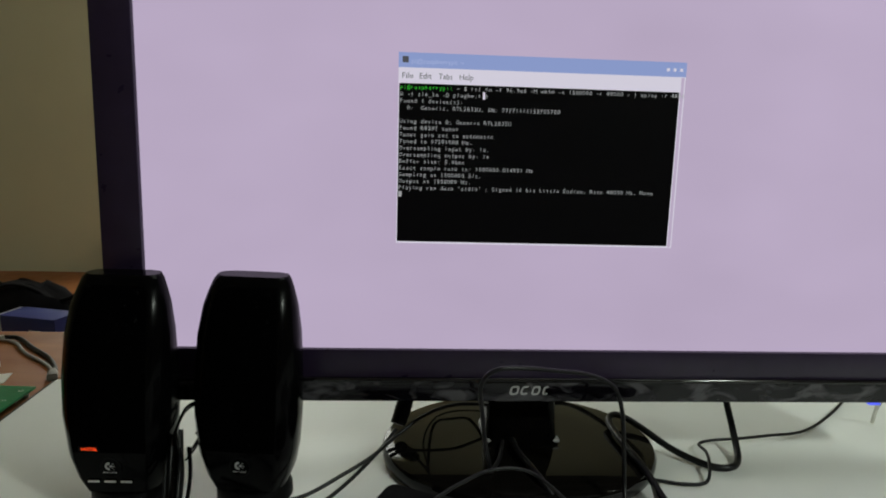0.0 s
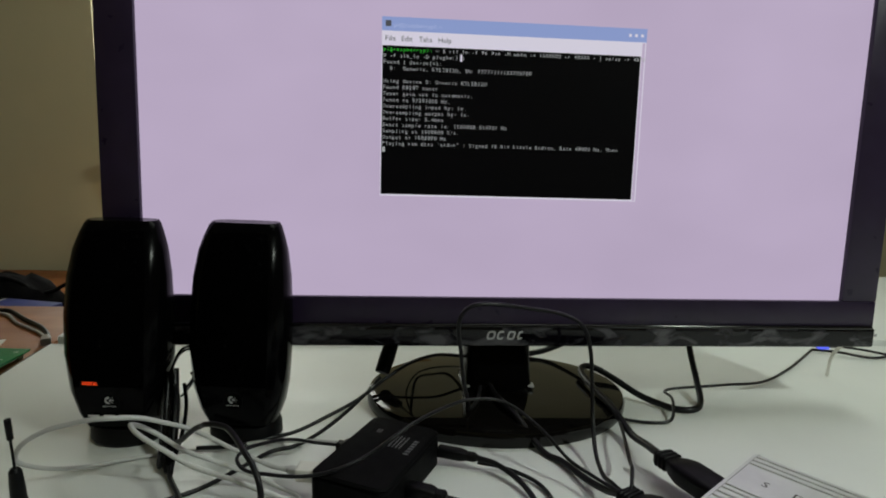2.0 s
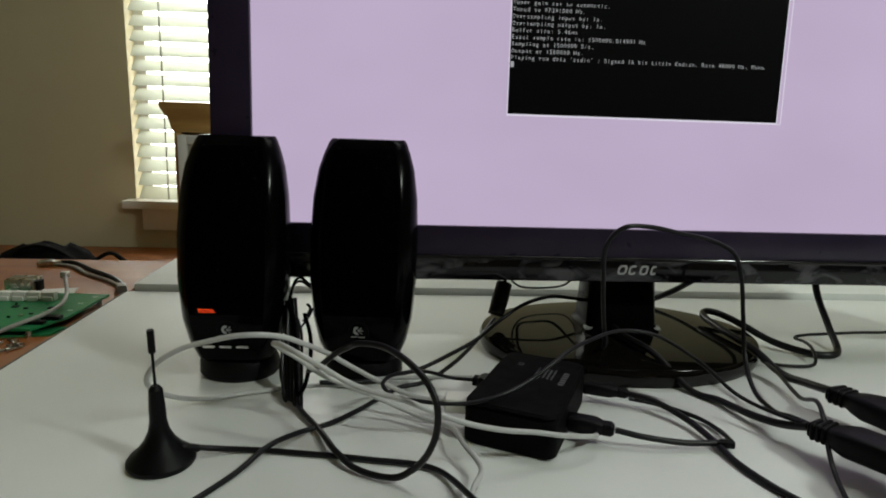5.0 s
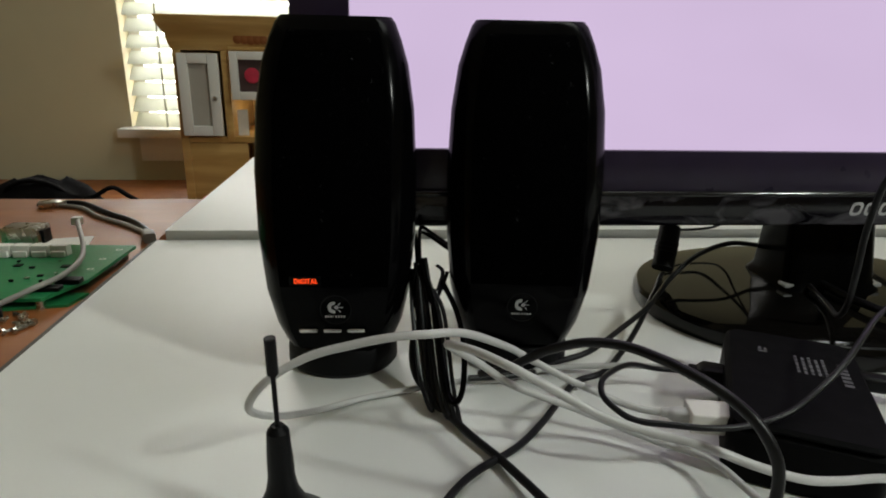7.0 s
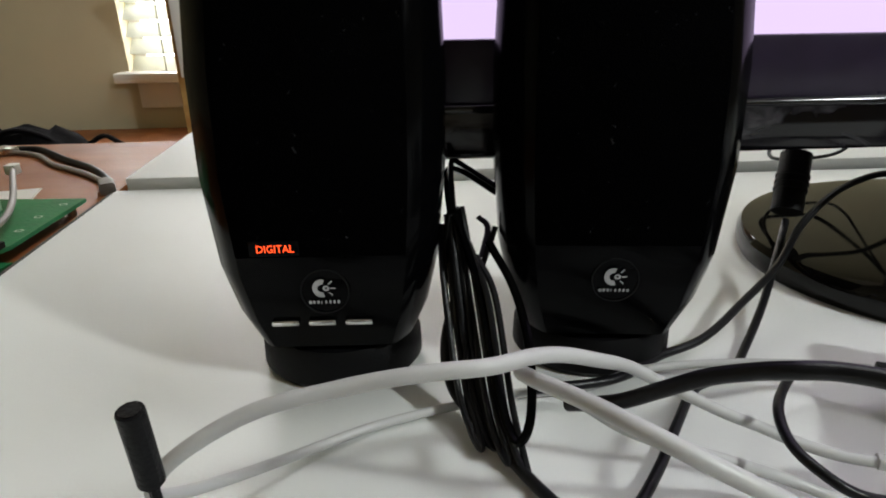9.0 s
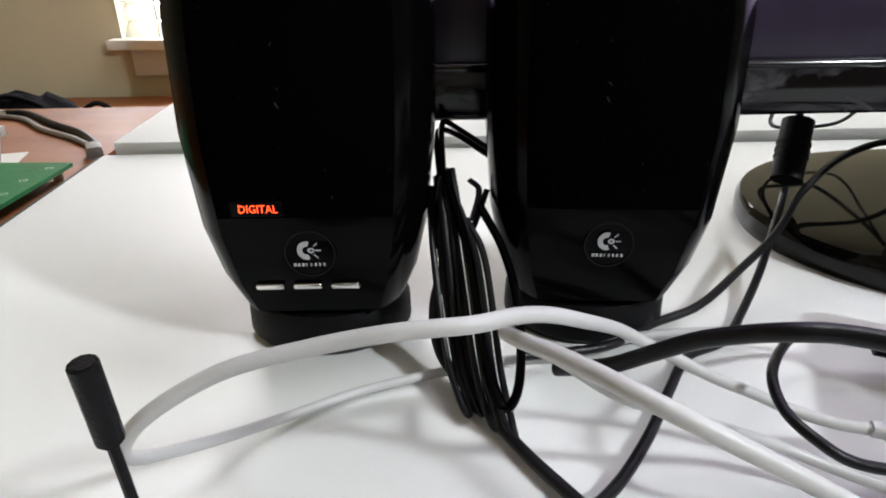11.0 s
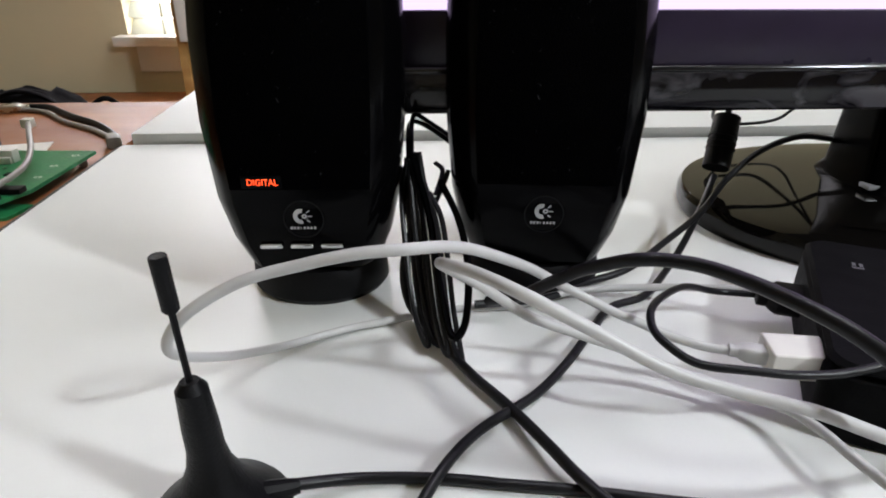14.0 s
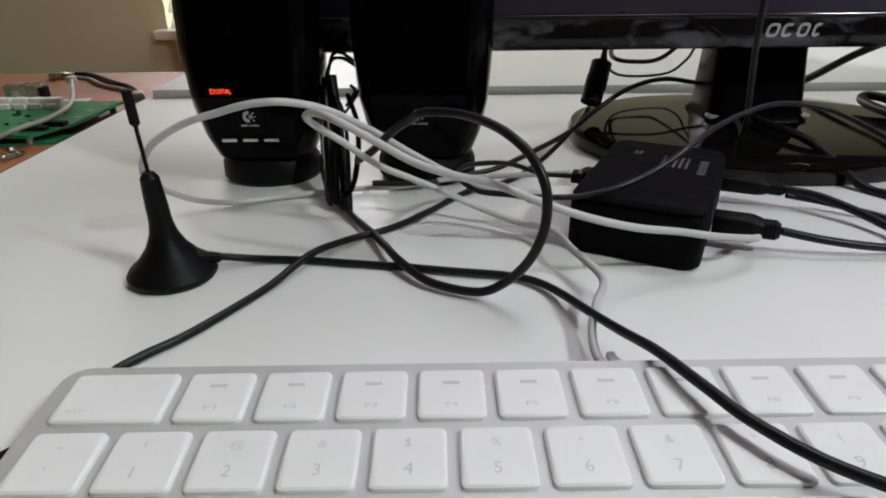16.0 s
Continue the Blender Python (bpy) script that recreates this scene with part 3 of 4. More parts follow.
# ---- antenna ----
ant = thing("antenna", "small black magnetic whip antenna standing on the desk", "antenna", (-0.1893, 0.2612, 0))
b = lathe([(0.0146, 0.0), (0.0154, 0.0012), (0.0154, 0.0026), (0.0142, 0.0044), (0.0104, 0.0078), (0.0069, 0.0125), (0.0047, 0.0175), (0.0038, 0.0225), (0.0037, 0.0280), (0.0031, 0.0380), (0.0018, 0.0400)], 40)
for v in b.verts:
    lift = max(0.0, v.co.z - 0.003)
    v.co.x, v.co.y = v.co.x + 0.002 * lift, v.co.y - 0.055 * lift
part("foot", b, MATT, ant)
part("whip", tube([(0.0001, -0.0020, 0.0385), (0.0001, -0.0027, 0.049), (0.0001, -0.0034, 0.0590)], 0.0007, 4, 8), MATT, ant)
part("tip", tube([(0.0001, -0.0032, 0.0560), (0.0001, -0.0033, 0.0580), (0.0001, -0.0039, 0.0662), (0.0001, -0.0040, 0.0674)], lambda u: 0.0016 if 0.1 < u < 0.93 else 0.0012, 5, 12), MATT, ant)
part("cable_boss", tube([(0.008, 0.001, 0.0064), (0.0135, 0.003, 0.0056), (0.0165, 0.004, 0.0052)], lambda u: 0.0028 - 0.0011 * u, 4, 10), MATT, ant)


def plug(label, tail, nose, w, h, mat=None, relief=True, tip=None):
    """A moulded plug from its cable end to its nose, with strain-relief ribs."""
    tail, nose = Vector(tail), Vector(nose)
    d = nose - tail
    L = d.length
    m = Matrix.Translation(tail) @ d.to_track_quat("Y", "Z").to_matrix().to_4x4()
    ob = new("cable_plug")
    ob.matrix_world = m
    tagged(ob, label, "plug", "tangle of desk cables")
    rings = []
    for u, f in ((0.0, 0.50), (0.02, 0.62), (0.22, 0.62), (0.30, 0.82), (0.42, 1.0), (0.97, 1.0), (1.0, 0.93)):
        rings.append([(px * f, u * L, py * f) for px, py in rounded(w, h, min(w, h) * 0.28, 3)])
    part("moulding", loft(rings), mat or MATT, ob)
    if relief:
        for k in range(3):
            u = (0.045 + 0.06 * k) * L
            rr = [[(px * f, u + v, py * f) for px, py in rounded(w * 0.72, h * 0.78, h * 0.2, 3)] for v, f in ((0, 0.9), (0.0006, 1.0), (0.0014, 1.0), (0.002, 0.9))]
            part("relief_rib", loft(rr), mat or MATT, ob)
    if tip:
        part("metal_nose", box(-w * 0.42, w * 0.42, L, L + tip, -h * 0.35, h * 0.35, 0.0003), STEEL, ob)
    return ob


# ---- cables ----
def cable(label, points, radius, mat=None, per=10, flat=1.0, name="cable", cat="cable", sides=16):
    ob = part(name, tube(points, radius, per, sides, flat), mat or CABLE)
    return tagged(ob, label, cat, "tangle of desk cables")


cable("black antenna cable running over the white keyboard", [(-0.1730, 0.2657, 0.0052), (-0.160, 0.2695, 0.0022), (-0.142, 0.2690, 0.0016), (-0.124, 0.2660, 0.0016), (-0.109, 0.2635, 0.0016), (-0.089, 0.2590, 0.0018), (-0.0700, 0.2550, 0.0020), (-0.0600, 0.2500, 0.0022), (-0.0535, 0.2410, 0.0030), (-0.0480, 0.2250, 0.0060),
      (-0.0430, 0.2070, 0.0105), (-0.0385, 0.1910, 0.0150), (-0.0335, 0.1765, 0.0165), (-0.0265, 0.1630, 0.0162), (-0.0140, 0.1500, 0.0158), (0.0080, 0.1390, 0.0155), (0.0500, 0.1280, 0.0145)], 0.0014)
cable("thick black cable lying across the white desk", [(-0.2150, 0.1400, 0.0015), (-0.1960, 0.1680, 0.0015), (-0.1850, 0.1790, 0.0015), (-0.1805, 0.1890, 0.0015), (-0.1832, 0.2010, 0.0015), (-0.1785, 0.2095, 0.0015), (-0.1695, 0.2200, 0.0015), (-0.1600, 0.2350, 0.0015), (-0.1510, 0.2505, 0.0018), (-0.1410, 0.2680, 0.0044), (-0.1300, 0.2830, 0.0030), (-0.1130, 0.2970, 0.0020), (-0.1000, 0.3120, 0.0018),
      (-0.088, 0.3290, 0.0015), (-0.077, 0.3430, 0.0015), (-0.063, 0.3500, 0.0015), (-0.050, 0.3650, 0.0018), (-0.034, 0.3850, 0.0060), (-0.016, 0.4100, 0.0140), (-0.0065, 0.4235, 0.0205)], 0.0014)
cable("white power lead looping through the air by the antenna", [(-0.0335, 0.3340, 0.0120), (-0.0510, 0.3440, 0.0080), (-0.0700, 0.3500, 0.0050), (-0.0900, 0.3500, 0.0040), (-0.1100, 0.3440, 0.0030), (-0.1300, 0.3440, 0.0020), (-0.1500, 0.3390, 0.0020), (-0.1690, 0.3330, 0.0020),
      (-0.1860, 0.3220, 0.0040), (-0.1980, 0.3050, 0.0129), (-0.2027, 0.2840, 0.0292), (-0.1962, 0.2770, 0.0424), (-0.1832, 0.2770, 0.0509), (-0.1692, 0.2760, 0.0554), (-0.1572, 0.2740, 0.0587), (-0.1472, 0.2740, 0.0594), (-0.1402, 0.2790, 0.0574), (-0.1342, 0.2830, 0.0549), (-0.1272, 0.2880, 0.0504),
      (-0.1162, 0.2990, 0.0409), (-0.1072, 0.3040, 0.0334), (-0.0992, 0.3040, 0.0287), (-0.0914, 0.3035, 0.0245), (-0.0836, 0.3035, 0.0207), (-0.0758, 0.3020, 0.0174), (-0.0678, 0.2985, 0.0160), (-0.0598, 0.2960, 0.0156)], 0.0013, CABLE_W)
plug("pale collar where the white lead enters the keyboard", (-0.0458, 0.2040, 0.0046), (-0.0455, 0.1930, 0.0046), 0.0040, 0.0038, CABLE_W, False)
cable("white keyboard lead doubled back in a hairpin", [(-0.0455, 0.1920, 0.0048), (-0.0495, 0.2030, 0.0045), (-0.0485, 0.2150, 0.0055), (-0.0445, 0.2280, 0.0065), (-0.0395, 0.2420, 0.0075), (-0.0455, 0.2600, 0.0090), (-0.0500, 0.2790, 0.0080), (-0.0630, 0.2910, 0.0070), (-0.0780, 0.2970, 0.0110), (-0.0917, 0.2940, 0.0190), (-0.1044, 0.2930, 0.0249),
      (-0.1172, 0.2920, 0.0311), (-0.1292, 0.2920, 0.0399), (-0.1387, 0.2890, 0.0474), (-0.1397, 0.2800, 0.0529), (-0.1342, 0.2680, 0.0569), (-0.1262, 0.2580, 0.0574), (-0.1132, 0.2540, 0.0514), (-0.1002, 0.2510, 0.0449), (-0.0872, 0.2480, 0.0414), (-0.0752, 0.2440, 0.0399), (-0.0592, 0.2420, 0.0339), (-0.0442, 0.2430, 0.0284), (-0.0275, 0.2490, 0.0224), (-0.0117, 0.2540, 0.0186), (0.0031, 0.2570, 0.0152), (0.0180, 0.2620, 0.0120), (0.0228, 0.2680, 0.0095), (0.0240, 0.2760, 0.0045)], 0.0013, CABLE_W)
cable("black cable in a large standing loop", [(-0.1430, 0.3560, 0.0347), (-0.1485, 0.3500, 0.0178), (-0.1475, 0.3420, 0.0070), (-0.1410, 0.3310, 0.0030), (-0.1310, 0.3090, 0.0026), (-0.1205, 0.2910, 0.0026), (-0.1140, 0.2760, 0.0040), (-0.1080, 0.2630, 0.0045), (-0.0985, 0.2510, 0.0030), (-0.0890, 0.2450, 0.0026), (-0.0790, 0.2410, 0.0035), (-0.0720, 0.2380, 0.0085), (-0.0665, 0.2340, 0.0164), (-0.0630, 0.2310, 0.0253),
      (-0.0612, 0.2310, 0.0332), (-0.0615, 0.2330, 0.0427), (-0.0655, 0.2380, 0.0507), (-0.0720, 0.2460, 0.0554), (-0.0790, 0.2580, 0.0564), (-0.0860, 0.2690, 0.0559), (-0.0930, 0.2740, 0.0554), (-0.0990, 0.2765, 0.0544), (-0.1030, 0.2815, 0.0509), (-0.1080, 0.2860, 0.0469), (-0.1130, 0.2900, 0.0419), (-0.1190, 0.2960, 0.0349), (-0.1260, 0.3040, 0.0287)], 0.00155)
cable("black speaker lead running over the monitor foot", [(-0.125, 0.340, 0.006), (-0.100, 0.346, 0.004), (-0.082, 0.358, 0.003), (-0.064, 0.366, 0.004), (-0.043, 0.382, 0.008), (-0.023, 0.398, 0.013), (-0.003, 0.418, 0.021), (0.017, 0.430, 0.030), (0.039, 0.438, 0.034), (0.062, 0.447, 0.030)], 0.0014)
# ferrite on the lead behind
fer = thing("ferrite_choke", "black cylindrical ferrite choke on a cable", "ferrite", (0.0, 0.0, 0.0), 0, "tangle of desk cables")
A_, B_ = Vector((-0.0048, 0.4268, 0.0235)), Vector((0.0022, 0.4385, 0.0430))
part("barrel", tube([A_, A_.lerp(B_, 0.06), A_.lerp(B_, 0.94), B_], lambda u: 0.0048 if u < 0.06 or u > 0.95 else 0.0060, 10, 24), MATT, fer)
for k in (0.35, 0.47, 0.59):
    part("rib", tube([A_.lerp(B_, k), A_.lerp(B_, k + 0.045)], 0.0064, 2, 24), MATT, fer)
cable("black lead rising behind the monitor", [(0.0025, 0.439, 0.044), (0.006, 0.446, 0.055), (0.010, 0.452, 0.075), (0.012, 0.455, 0.10)], 0.0015)


# ---- small black box with its plugs ----
def local(at, turn):
    return Matrix.Translation(at) @ Matrix.Rotation(radians(turn), 4, "Z")


HUB_MAT = material("dull_black_plastic", (0.0032, 0.0032, 0.0035), 0.6, 0, 0.25, 140, 0.15, 1400, spec=0.05)
FAINT = material("faint_print", (0.10, 0.10, 0.105), 0.6, 0, 0.2, 300)
HUB, HUB_T = (-0.0050, 0.3040, 0.0), -27.0
hub = thing("power_bank", "small flat black plastic box with faint printing", "power bank", HUB, HUB_T)
HW, HD, HH = 0.0490, 0.0800, 0.0235
part("body", slab(HW, HD, 0.006, 0.0, HH - 0.0030, 0.0012), HUB_MAT, hub)
b = slab(HW - 0.0004, HD - 0.0004, 0.006, HH - 0.0028, HH, 0.0012)
part("lid", b, HUB_MAT, hub)


def print_bar(x, y, w, h, parent, z):
    b = bmesh.new()
    b.faces.new([b.verts.new(p) for p in ((x, y, z), (x + w, y, z), (x + w, y + h, z), (x, y + h, z))])
    part("printed_bar", b, FAINT, parent, smooth=0)


# rows of small unreadable print and one larger line across them
prng = random.Random(11)
for k in range(5):
    y = 0.0205 - 0.001 * (k % 2)
    while y > 0.006:
        h = prng.uniform(0.0011, 0.0034)
        print_bar(0.0005 + 0.0024 * k, y - h, 0.0011, h, hub, HH + 0.00015)
        y -= h + 0.0007
for k in range(6):
    print_bar(0.0155, 0.0005 + 0.0032 * k, 0.0032, 0.0020, hub, HH + 0.00015)
print_bar(-0.0125, 0.0190, 0.0034, 0.0011, hub, HH + 0.00015)
print_bar(-0.0122, 0.0208, 0.0011, 0.0026, hub, HH + 0.00015)
print_bar(-0.0102, 0.0206, 0.0011, 0.0026, hub, HH + 0.00015)


plug("black cable plug pushed into the small black box", (-0.0325, 0.3330, 0.0110), (-0.0195, 0.3275, 0.0110), 0.0110, 0.0085, None, False)
plug("white cable plug beside the small black box", (-0.0610, 0.2962, 0.0160), (-0.0510, 0.2925, 0.0160), 0.0050, 0.0046, CABLE_W, False)
square = thing("cable_plug", "square white plug beside the small black box", "plug", (-0.0525, 0.2932, 0.0122), -9.9, "tangle of desk cables")
part("moulding", box(0.0, 0.0155, -0.0056, 0.0056, 0.0, 0.0076, 0.0009, 3), WHITE_PL, square)
part("collar", tube([(-0.0030, 0.0, 0.0038), (0.0002, 0.0, 0.0038)], 0.0021, 3, 14), WHITE_PL, square)
plug("long black plug in the side of the small black box", (0.0340, 0.2735, 0.0095), (0.0125, 0.2830, 0.0095), 0.0100, 0.0085)
plug("slim black plug behind the small black box", (0.0580, 0.3180, 0.0090), (0.0335, 0.3270, 0.0095), 0.0078, 0.0070)
plug("slim black plug at the end of a doubled cable", (0.0860, 0.2700, 0.0040), (0.0960, 0.2680, 0.0040), 0.0042, 0.0040, None, False)
cable("black cable from the side of the small box", [(0.0345, 0.2733, 0.0095), (0.050, 0.2700, 0.0070), (0.070, 0.2690, 0.0045), (0.0870, 0.2695, 0.0040)], 0.0016)
cable("black cable from behind the small box to the desk front", [(0.0580, 0.3180, 0.0090), (0.070, 0.3110, 0.0080), (0.082, 0.2960, 0.0050), (0.088, 0.2750, 0.0030), (0.0900, 0.2550, 0.0018), (0.096, 0.2330, 0.0018), (0.110, 0.2050, 0.0018), (0.125, 0.1700, 0.0018), (0.13, 0.12, 0.0018)], 0.0018)
cable("black cable beside the small box", [(0.0580, 0.3160, 0.0070), (0.075, 0.3140, 0.0040), (0.092, 0.3010, 0.0025), (0.098, 0.2850, 0.0022), (0.095, 0.2690, 0.0050)], 0.0013)
cable("thin black lead curling round over the small black box", [(-0.0330, 0.3330, 0.0110), (-0.0460, 0.3350, 0.0115), (-0.0630, 0.3230, 0.0205), (-0.0800, 0.3040, 0.0265), (-0.0858, 0.2910, 0.0277), (-0.0840, 0.2830, 0.0268), (-0.0780, 0.2790, 0.0245), (-0.0670, 0.2765, 0.0240), (-0.0550, 0.2748, 0.0235), (-0.0410, 0.2755, 0.0235), (-0.0260, 0.2780, 0.0262),
      (-0.0110, 0.2855, 0.0300), (0.0030, 0.2930, 0.0365), (0.0160, 0.3030, 0.0410), (0.0340, 0.3180, 0.0430), (0.0550, 0.3310, 0.0435), (0.078, 0.3330, 0.0400), (0.098, 0.3160, 0.0300), (0.112, 0.3000, 0.0180), (0.124, 0.2860, 0.0140), (0.1330, 0.2660, 0.0160), (0.1345, 0.2630, 0.0162)], 0.0011)

# ---- silver radio box ----
SA, SB = Vector((0.2175, 0.2720, 0)), Vector((0.1370, 0.2095, 0))
sdr_turn = math.degrees(math.atan2(SA.y - SB.y, SA.x - SB.x)) - 90
mid = (SA + SB) / 2
SL, SW, SH = 0.085, 0.1010, 0.0370
sdr = thing("receiver_box", "silver ribbed aluminium receiver box with dark lettering", "receiver box", (mid.x, mid.y, 0), sdr_turn)
prof = []
for y, z in rounded(SW, SH, 0.006, 5):
    prof.append((y, z + SH / 2))
rings = [[(x, y, z) for y, z in prof] for x in (0.0022, 0.0026, SL)]
part("shell", loft(rings), ALU, sdr)
ep = [[(x, y * f, SH / 2 + (z - SH / 2) * f) for y, z in prof] for x, f in ((0.0, 1.005), (0.0018, 1.01), (0.0020, 0.99))]
part("end_plate", loft(ep), ALU, sdr)
part("end_panel", box(-0.0006, 0.0001, -SW / 2 + 0.004, SW / 2 - 0.004, 0.004, SH - 0.004), MATT, sdr)
for y in (0.0425, 0.0375, 0.0325, 0.0005, -0.004, -0.0095, -0.0150, -0.0205, -0.0260, -0.0315, -0.0365, -0.0405):
    part("rib", box(0.0022, SL, y - 0.0010, y + 0.0010, SH - 0.0004, SH + 0.0009, 0.0004, 1), ALU, sdr)
for k, (letter, w) in enumerate((("S", 0.0058), ("D", 0.0064), ("R", 0.0064), ("-", 0.0026))):
    b = words(letter, w, 0.0056 if k < 3 else 0.0016)
    b.transform(Matrix.Translation((0.0155 + 0.0152 * k, 0.0125 + 0.002 * (k == 3), SH + 0.0002)) @ Matrix.Rotation(radians(-90), 4, "X"))
    part("lettering", b, DARK_EDGE, sdr, smooth=0)
M_S = local((mid.x, mid.y, 0), sdr_turn)
for tail, y in (((0.1745, 0.3060, 0.0160), 0.018), ((0.1340, 0.2640, 0.0160), -0.028)):
    nose = M_S @ Vector((0.0, y, 0.0175))
    plug("chunky ribbed black plug in the silver receiver box", tail, nose, 0.0205, 0.0125)
cable("thick black video cable running from the silver receiver box", [(0.1745, 0.3070, 0.0160), (0.1750, 0.3280, 0.0115), (0.1730, 0.3500, 0.0085), (0.1690, 0.3780, 0.0150), (0.1640, 0.4100, 0.0175), (0.1630, 0.4380, 0.0190), (0.1690, 0.4480, 0.0205), (0.1780, 0.4440, 0.0200), (0.1900, 0.4320, 0.0155),
      (0.2080, 0.4180, 0.0065), (0.2280, 0.4020, 0.0030), (0.2440, 0.3985, 0.0030), (0.2560, 0.4100, 0.0040), (0.2620, 0.4320, 0.0160), (0.2640, 0.4550, 0.0410), (0.2640, 0.4580, 0.0750)], 0.0026)
cable("black cable from the silver receiver box along the desk", [(0.1325, 0.2645, 0.0155), (0.1290, 0.2800, 0.0090), (0.1240, 0.2980, 0.0050), (0.1160, 0.3220, 0.0030), (0.1060, 0.3380, 0.0024), (0.0920, 0.3640, 0.0165), (0.0820, 0.3950, 0.0185), (0.0800, 0.4250, 0.0190)], 0.0022)
cable("black cable arched over in front of the monitor chin", [(0.0760, 0.4240, 0.0190), (0.0680, 0.3900, 0.0170), (0.0590, 0.3690, 0.0190), (0.0565, 0.3615, 0.0280), (0.0525, 0.3560, 0.0450), (0.0490, 0.3520, 0.0680), (0.0460, 0.3440, 0.0920), (0.0530, 0.3370, 0.1050), (0.0700, 0.3400, 0.1055), (0.0920, 0.3470, 0.1010), (0.1163, 0.3537, 0.0955), (0.1330, 0.3550, 0.0870),
      (0.1400, 0.3550, 0.0710), (0.1420, 0.3510, 0.0480), (0.1415, 0.3420, 0.0230), (0.1380, 0.3220, 0.0090), (0.1340, 0.2960, 0.0090), (0.1330, 0.2780, 0.0140), (0.1345, 0.2630, 0.0162)], 0.0014)
cable("thick black cable running away behind the monitor", [(0.1000, 0.4650, 0.0190), (0.1250, 0.4900, 0.0150), (0.1450, 0.5000, 0.0150), (0.1650, 0.5020, 0.0220), (0.1900, 0.5000, 0.0370), (0.2200, 0.4800, 0.0600), (0.2350, 0.4560, 0.0900)], 0.0026)
cable("thin black lead hanging behind the monitor", [(0.0100, 0.4500, 0.0800), (0.0180, 0.4800, 0.0500), (0.0250, 0.5000, 0.0370), (0.0390, 0.5000, 0.0340), (0.0580, 0.4980, 0.0370), (0.0720, 0.4800, 0.0600), (0.0750, 0.4560, 0.0850)], 0.0015)
cable("thin black lead looped behind the ferrite choke", [(0.0740, 0.4560, 0.0850), (0.0760, 0.4900, 0.0450), (0.0735, 0.5000, 0.0330), (0.0630, 0.5000, 0.0260), (0.0400, 0.4980, 0.0245), (0.0230, 0.4900, 0.0290), (0.0120, 0.4700, 0.0450), (0.0120, 0.4560, 0.0800)], 0.0009)
cable("thin dark lead kinked across the desk", [(0.4470, 0.5420, 0.0020), (0.3840, 0.4870, 0.0020), (0.3370, 0.4540, 0.0030), (0.2980, 0.4410, 0.0060), (0.2730, 0.4340, 0.0075), (0.2440, 0.4310, 0.0070), (0.2330, 0.4270, 0.0060), (0.2320, 0.4130, 0.0075), (0.2260, 0.3960, 0.0080), (0.2170, 0.3800, 0.0030), (0.2000, 0.3790, 0.0020), (0.1830, 0.3820, 0.0030),
      (0.1730, 0.3720, 0.0090), (0.1640, 0.3420, 0.0130), (0.1540, 0.3040, 0.0135), (0.1420, 0.2720, 0.0240), (0.1300, 0.2420, 0.0080), (0.1230, 0.2200, 0.0014)], 0.0012)
cable("thin dark leads crossing behind the monitor corner", [(0.4470, 0.5420, 0.0020), (0.4650, 0.5250, 0.0050), (0.4900, 0.5150, 0.0030), (0.5200, 0.5250, 0.0020), (0.5600, 0.5550, 0.0020)], 0.0013)
cable("thin dark lead running behind the monitor", [(0.4480, 0.5380, 0.0060), (0.4750, 0.5360, 0.0070), (0.5100, 0.5250, 0.0040), (0.5300, 0.5000, 0.0020), (0.4800, 0.4650, 0.0020), (0.4600, 0.4350, 0.0015), (0.4900, 0.4050, 0.0015), (0.5400, 0.3900, 0.0015)], 0.0013)
part("power_light", slab(0.009, 0.005, 0.0012, -0.0020, -0.0004, 0.0003), BLUE_LED, mon, "small blue power light under the chin").location = (0.346, -0.002, 0.0)
tag = thing("cable_tag", "small white cable strap by the monitor corner", "cable tag", (0.0, 0.0, 0), 0, "tangle of desk cables")
part("strap", tube([(0.3900, 0.4280, 0.0800), (0.4030, 0.4370, 0.0680), (0.4110, 0.4400, 0.0560), (0.4020, 0.4550, 0.0300), (0.4120, 0.4720, 0.0016)], 0.0016, 6, 8, 0.5), WHITE_PL, tag)
# ---- bundle of speaker wire between the speakers ----
wire = thing("wire_bundle", "black folded bundle of speaker wire between the speakers", "wire bundle", (0, 0, 0), 0, "tangle of desk cables")
rng = random.Random(5)
for k in range(6):
    u = k / 5 - 0.5 + rng.uniform(-0.06, 0.06)
    dx, dy, drop = 0.0100 * u, 0.006 * rng.uniform(-1, 1), rng.uniform(-0.005, 0.004)
    leg = []
    for side in (-1, 1):
        g = dx + 0.0009 * side
        leg.append([(-0.1445 + g * 0.8, 0.3600 + dy, 0.0530 - 0.012 * abs(u) - 0.006 * (u > 0.2)), (-0.1425 + g * 1.1, 0.3490 + dy, 0.0340), (-0.1402 + g * 1.1, 0.3330 + dy * 0.6 + drop, 0.0120 - drop * 0.2), (-0.1382 + g, 0.3215 + dy * 0.4 + drop, 0.0052)])
    bend = (-0.1370 + dx, 0.3175 + dy * 0.4 + drop, 0.0030)
    part("strand", tube(leg[0] + [bend] + leg[1][::-1], 0.00090, 8, 8, 1.0), CABLE, wire)
part("strand", tube([(-0.1450, 0.3580, 0.0520), (-0.1400, 0.3460, 0.0350), (-0.1370, 0.3280, 0.0160), (-0.1345, 0.3150, 0.0100), (-0.1305, 0.3180, 0.0140), (-0.1290, 0.3300, 0.0260), (-0.1310, 0.3430, 0.0360), (-0.1360, 0.3560, 0.0440)], 0.0012, 8, 8), GLOSS, wire)
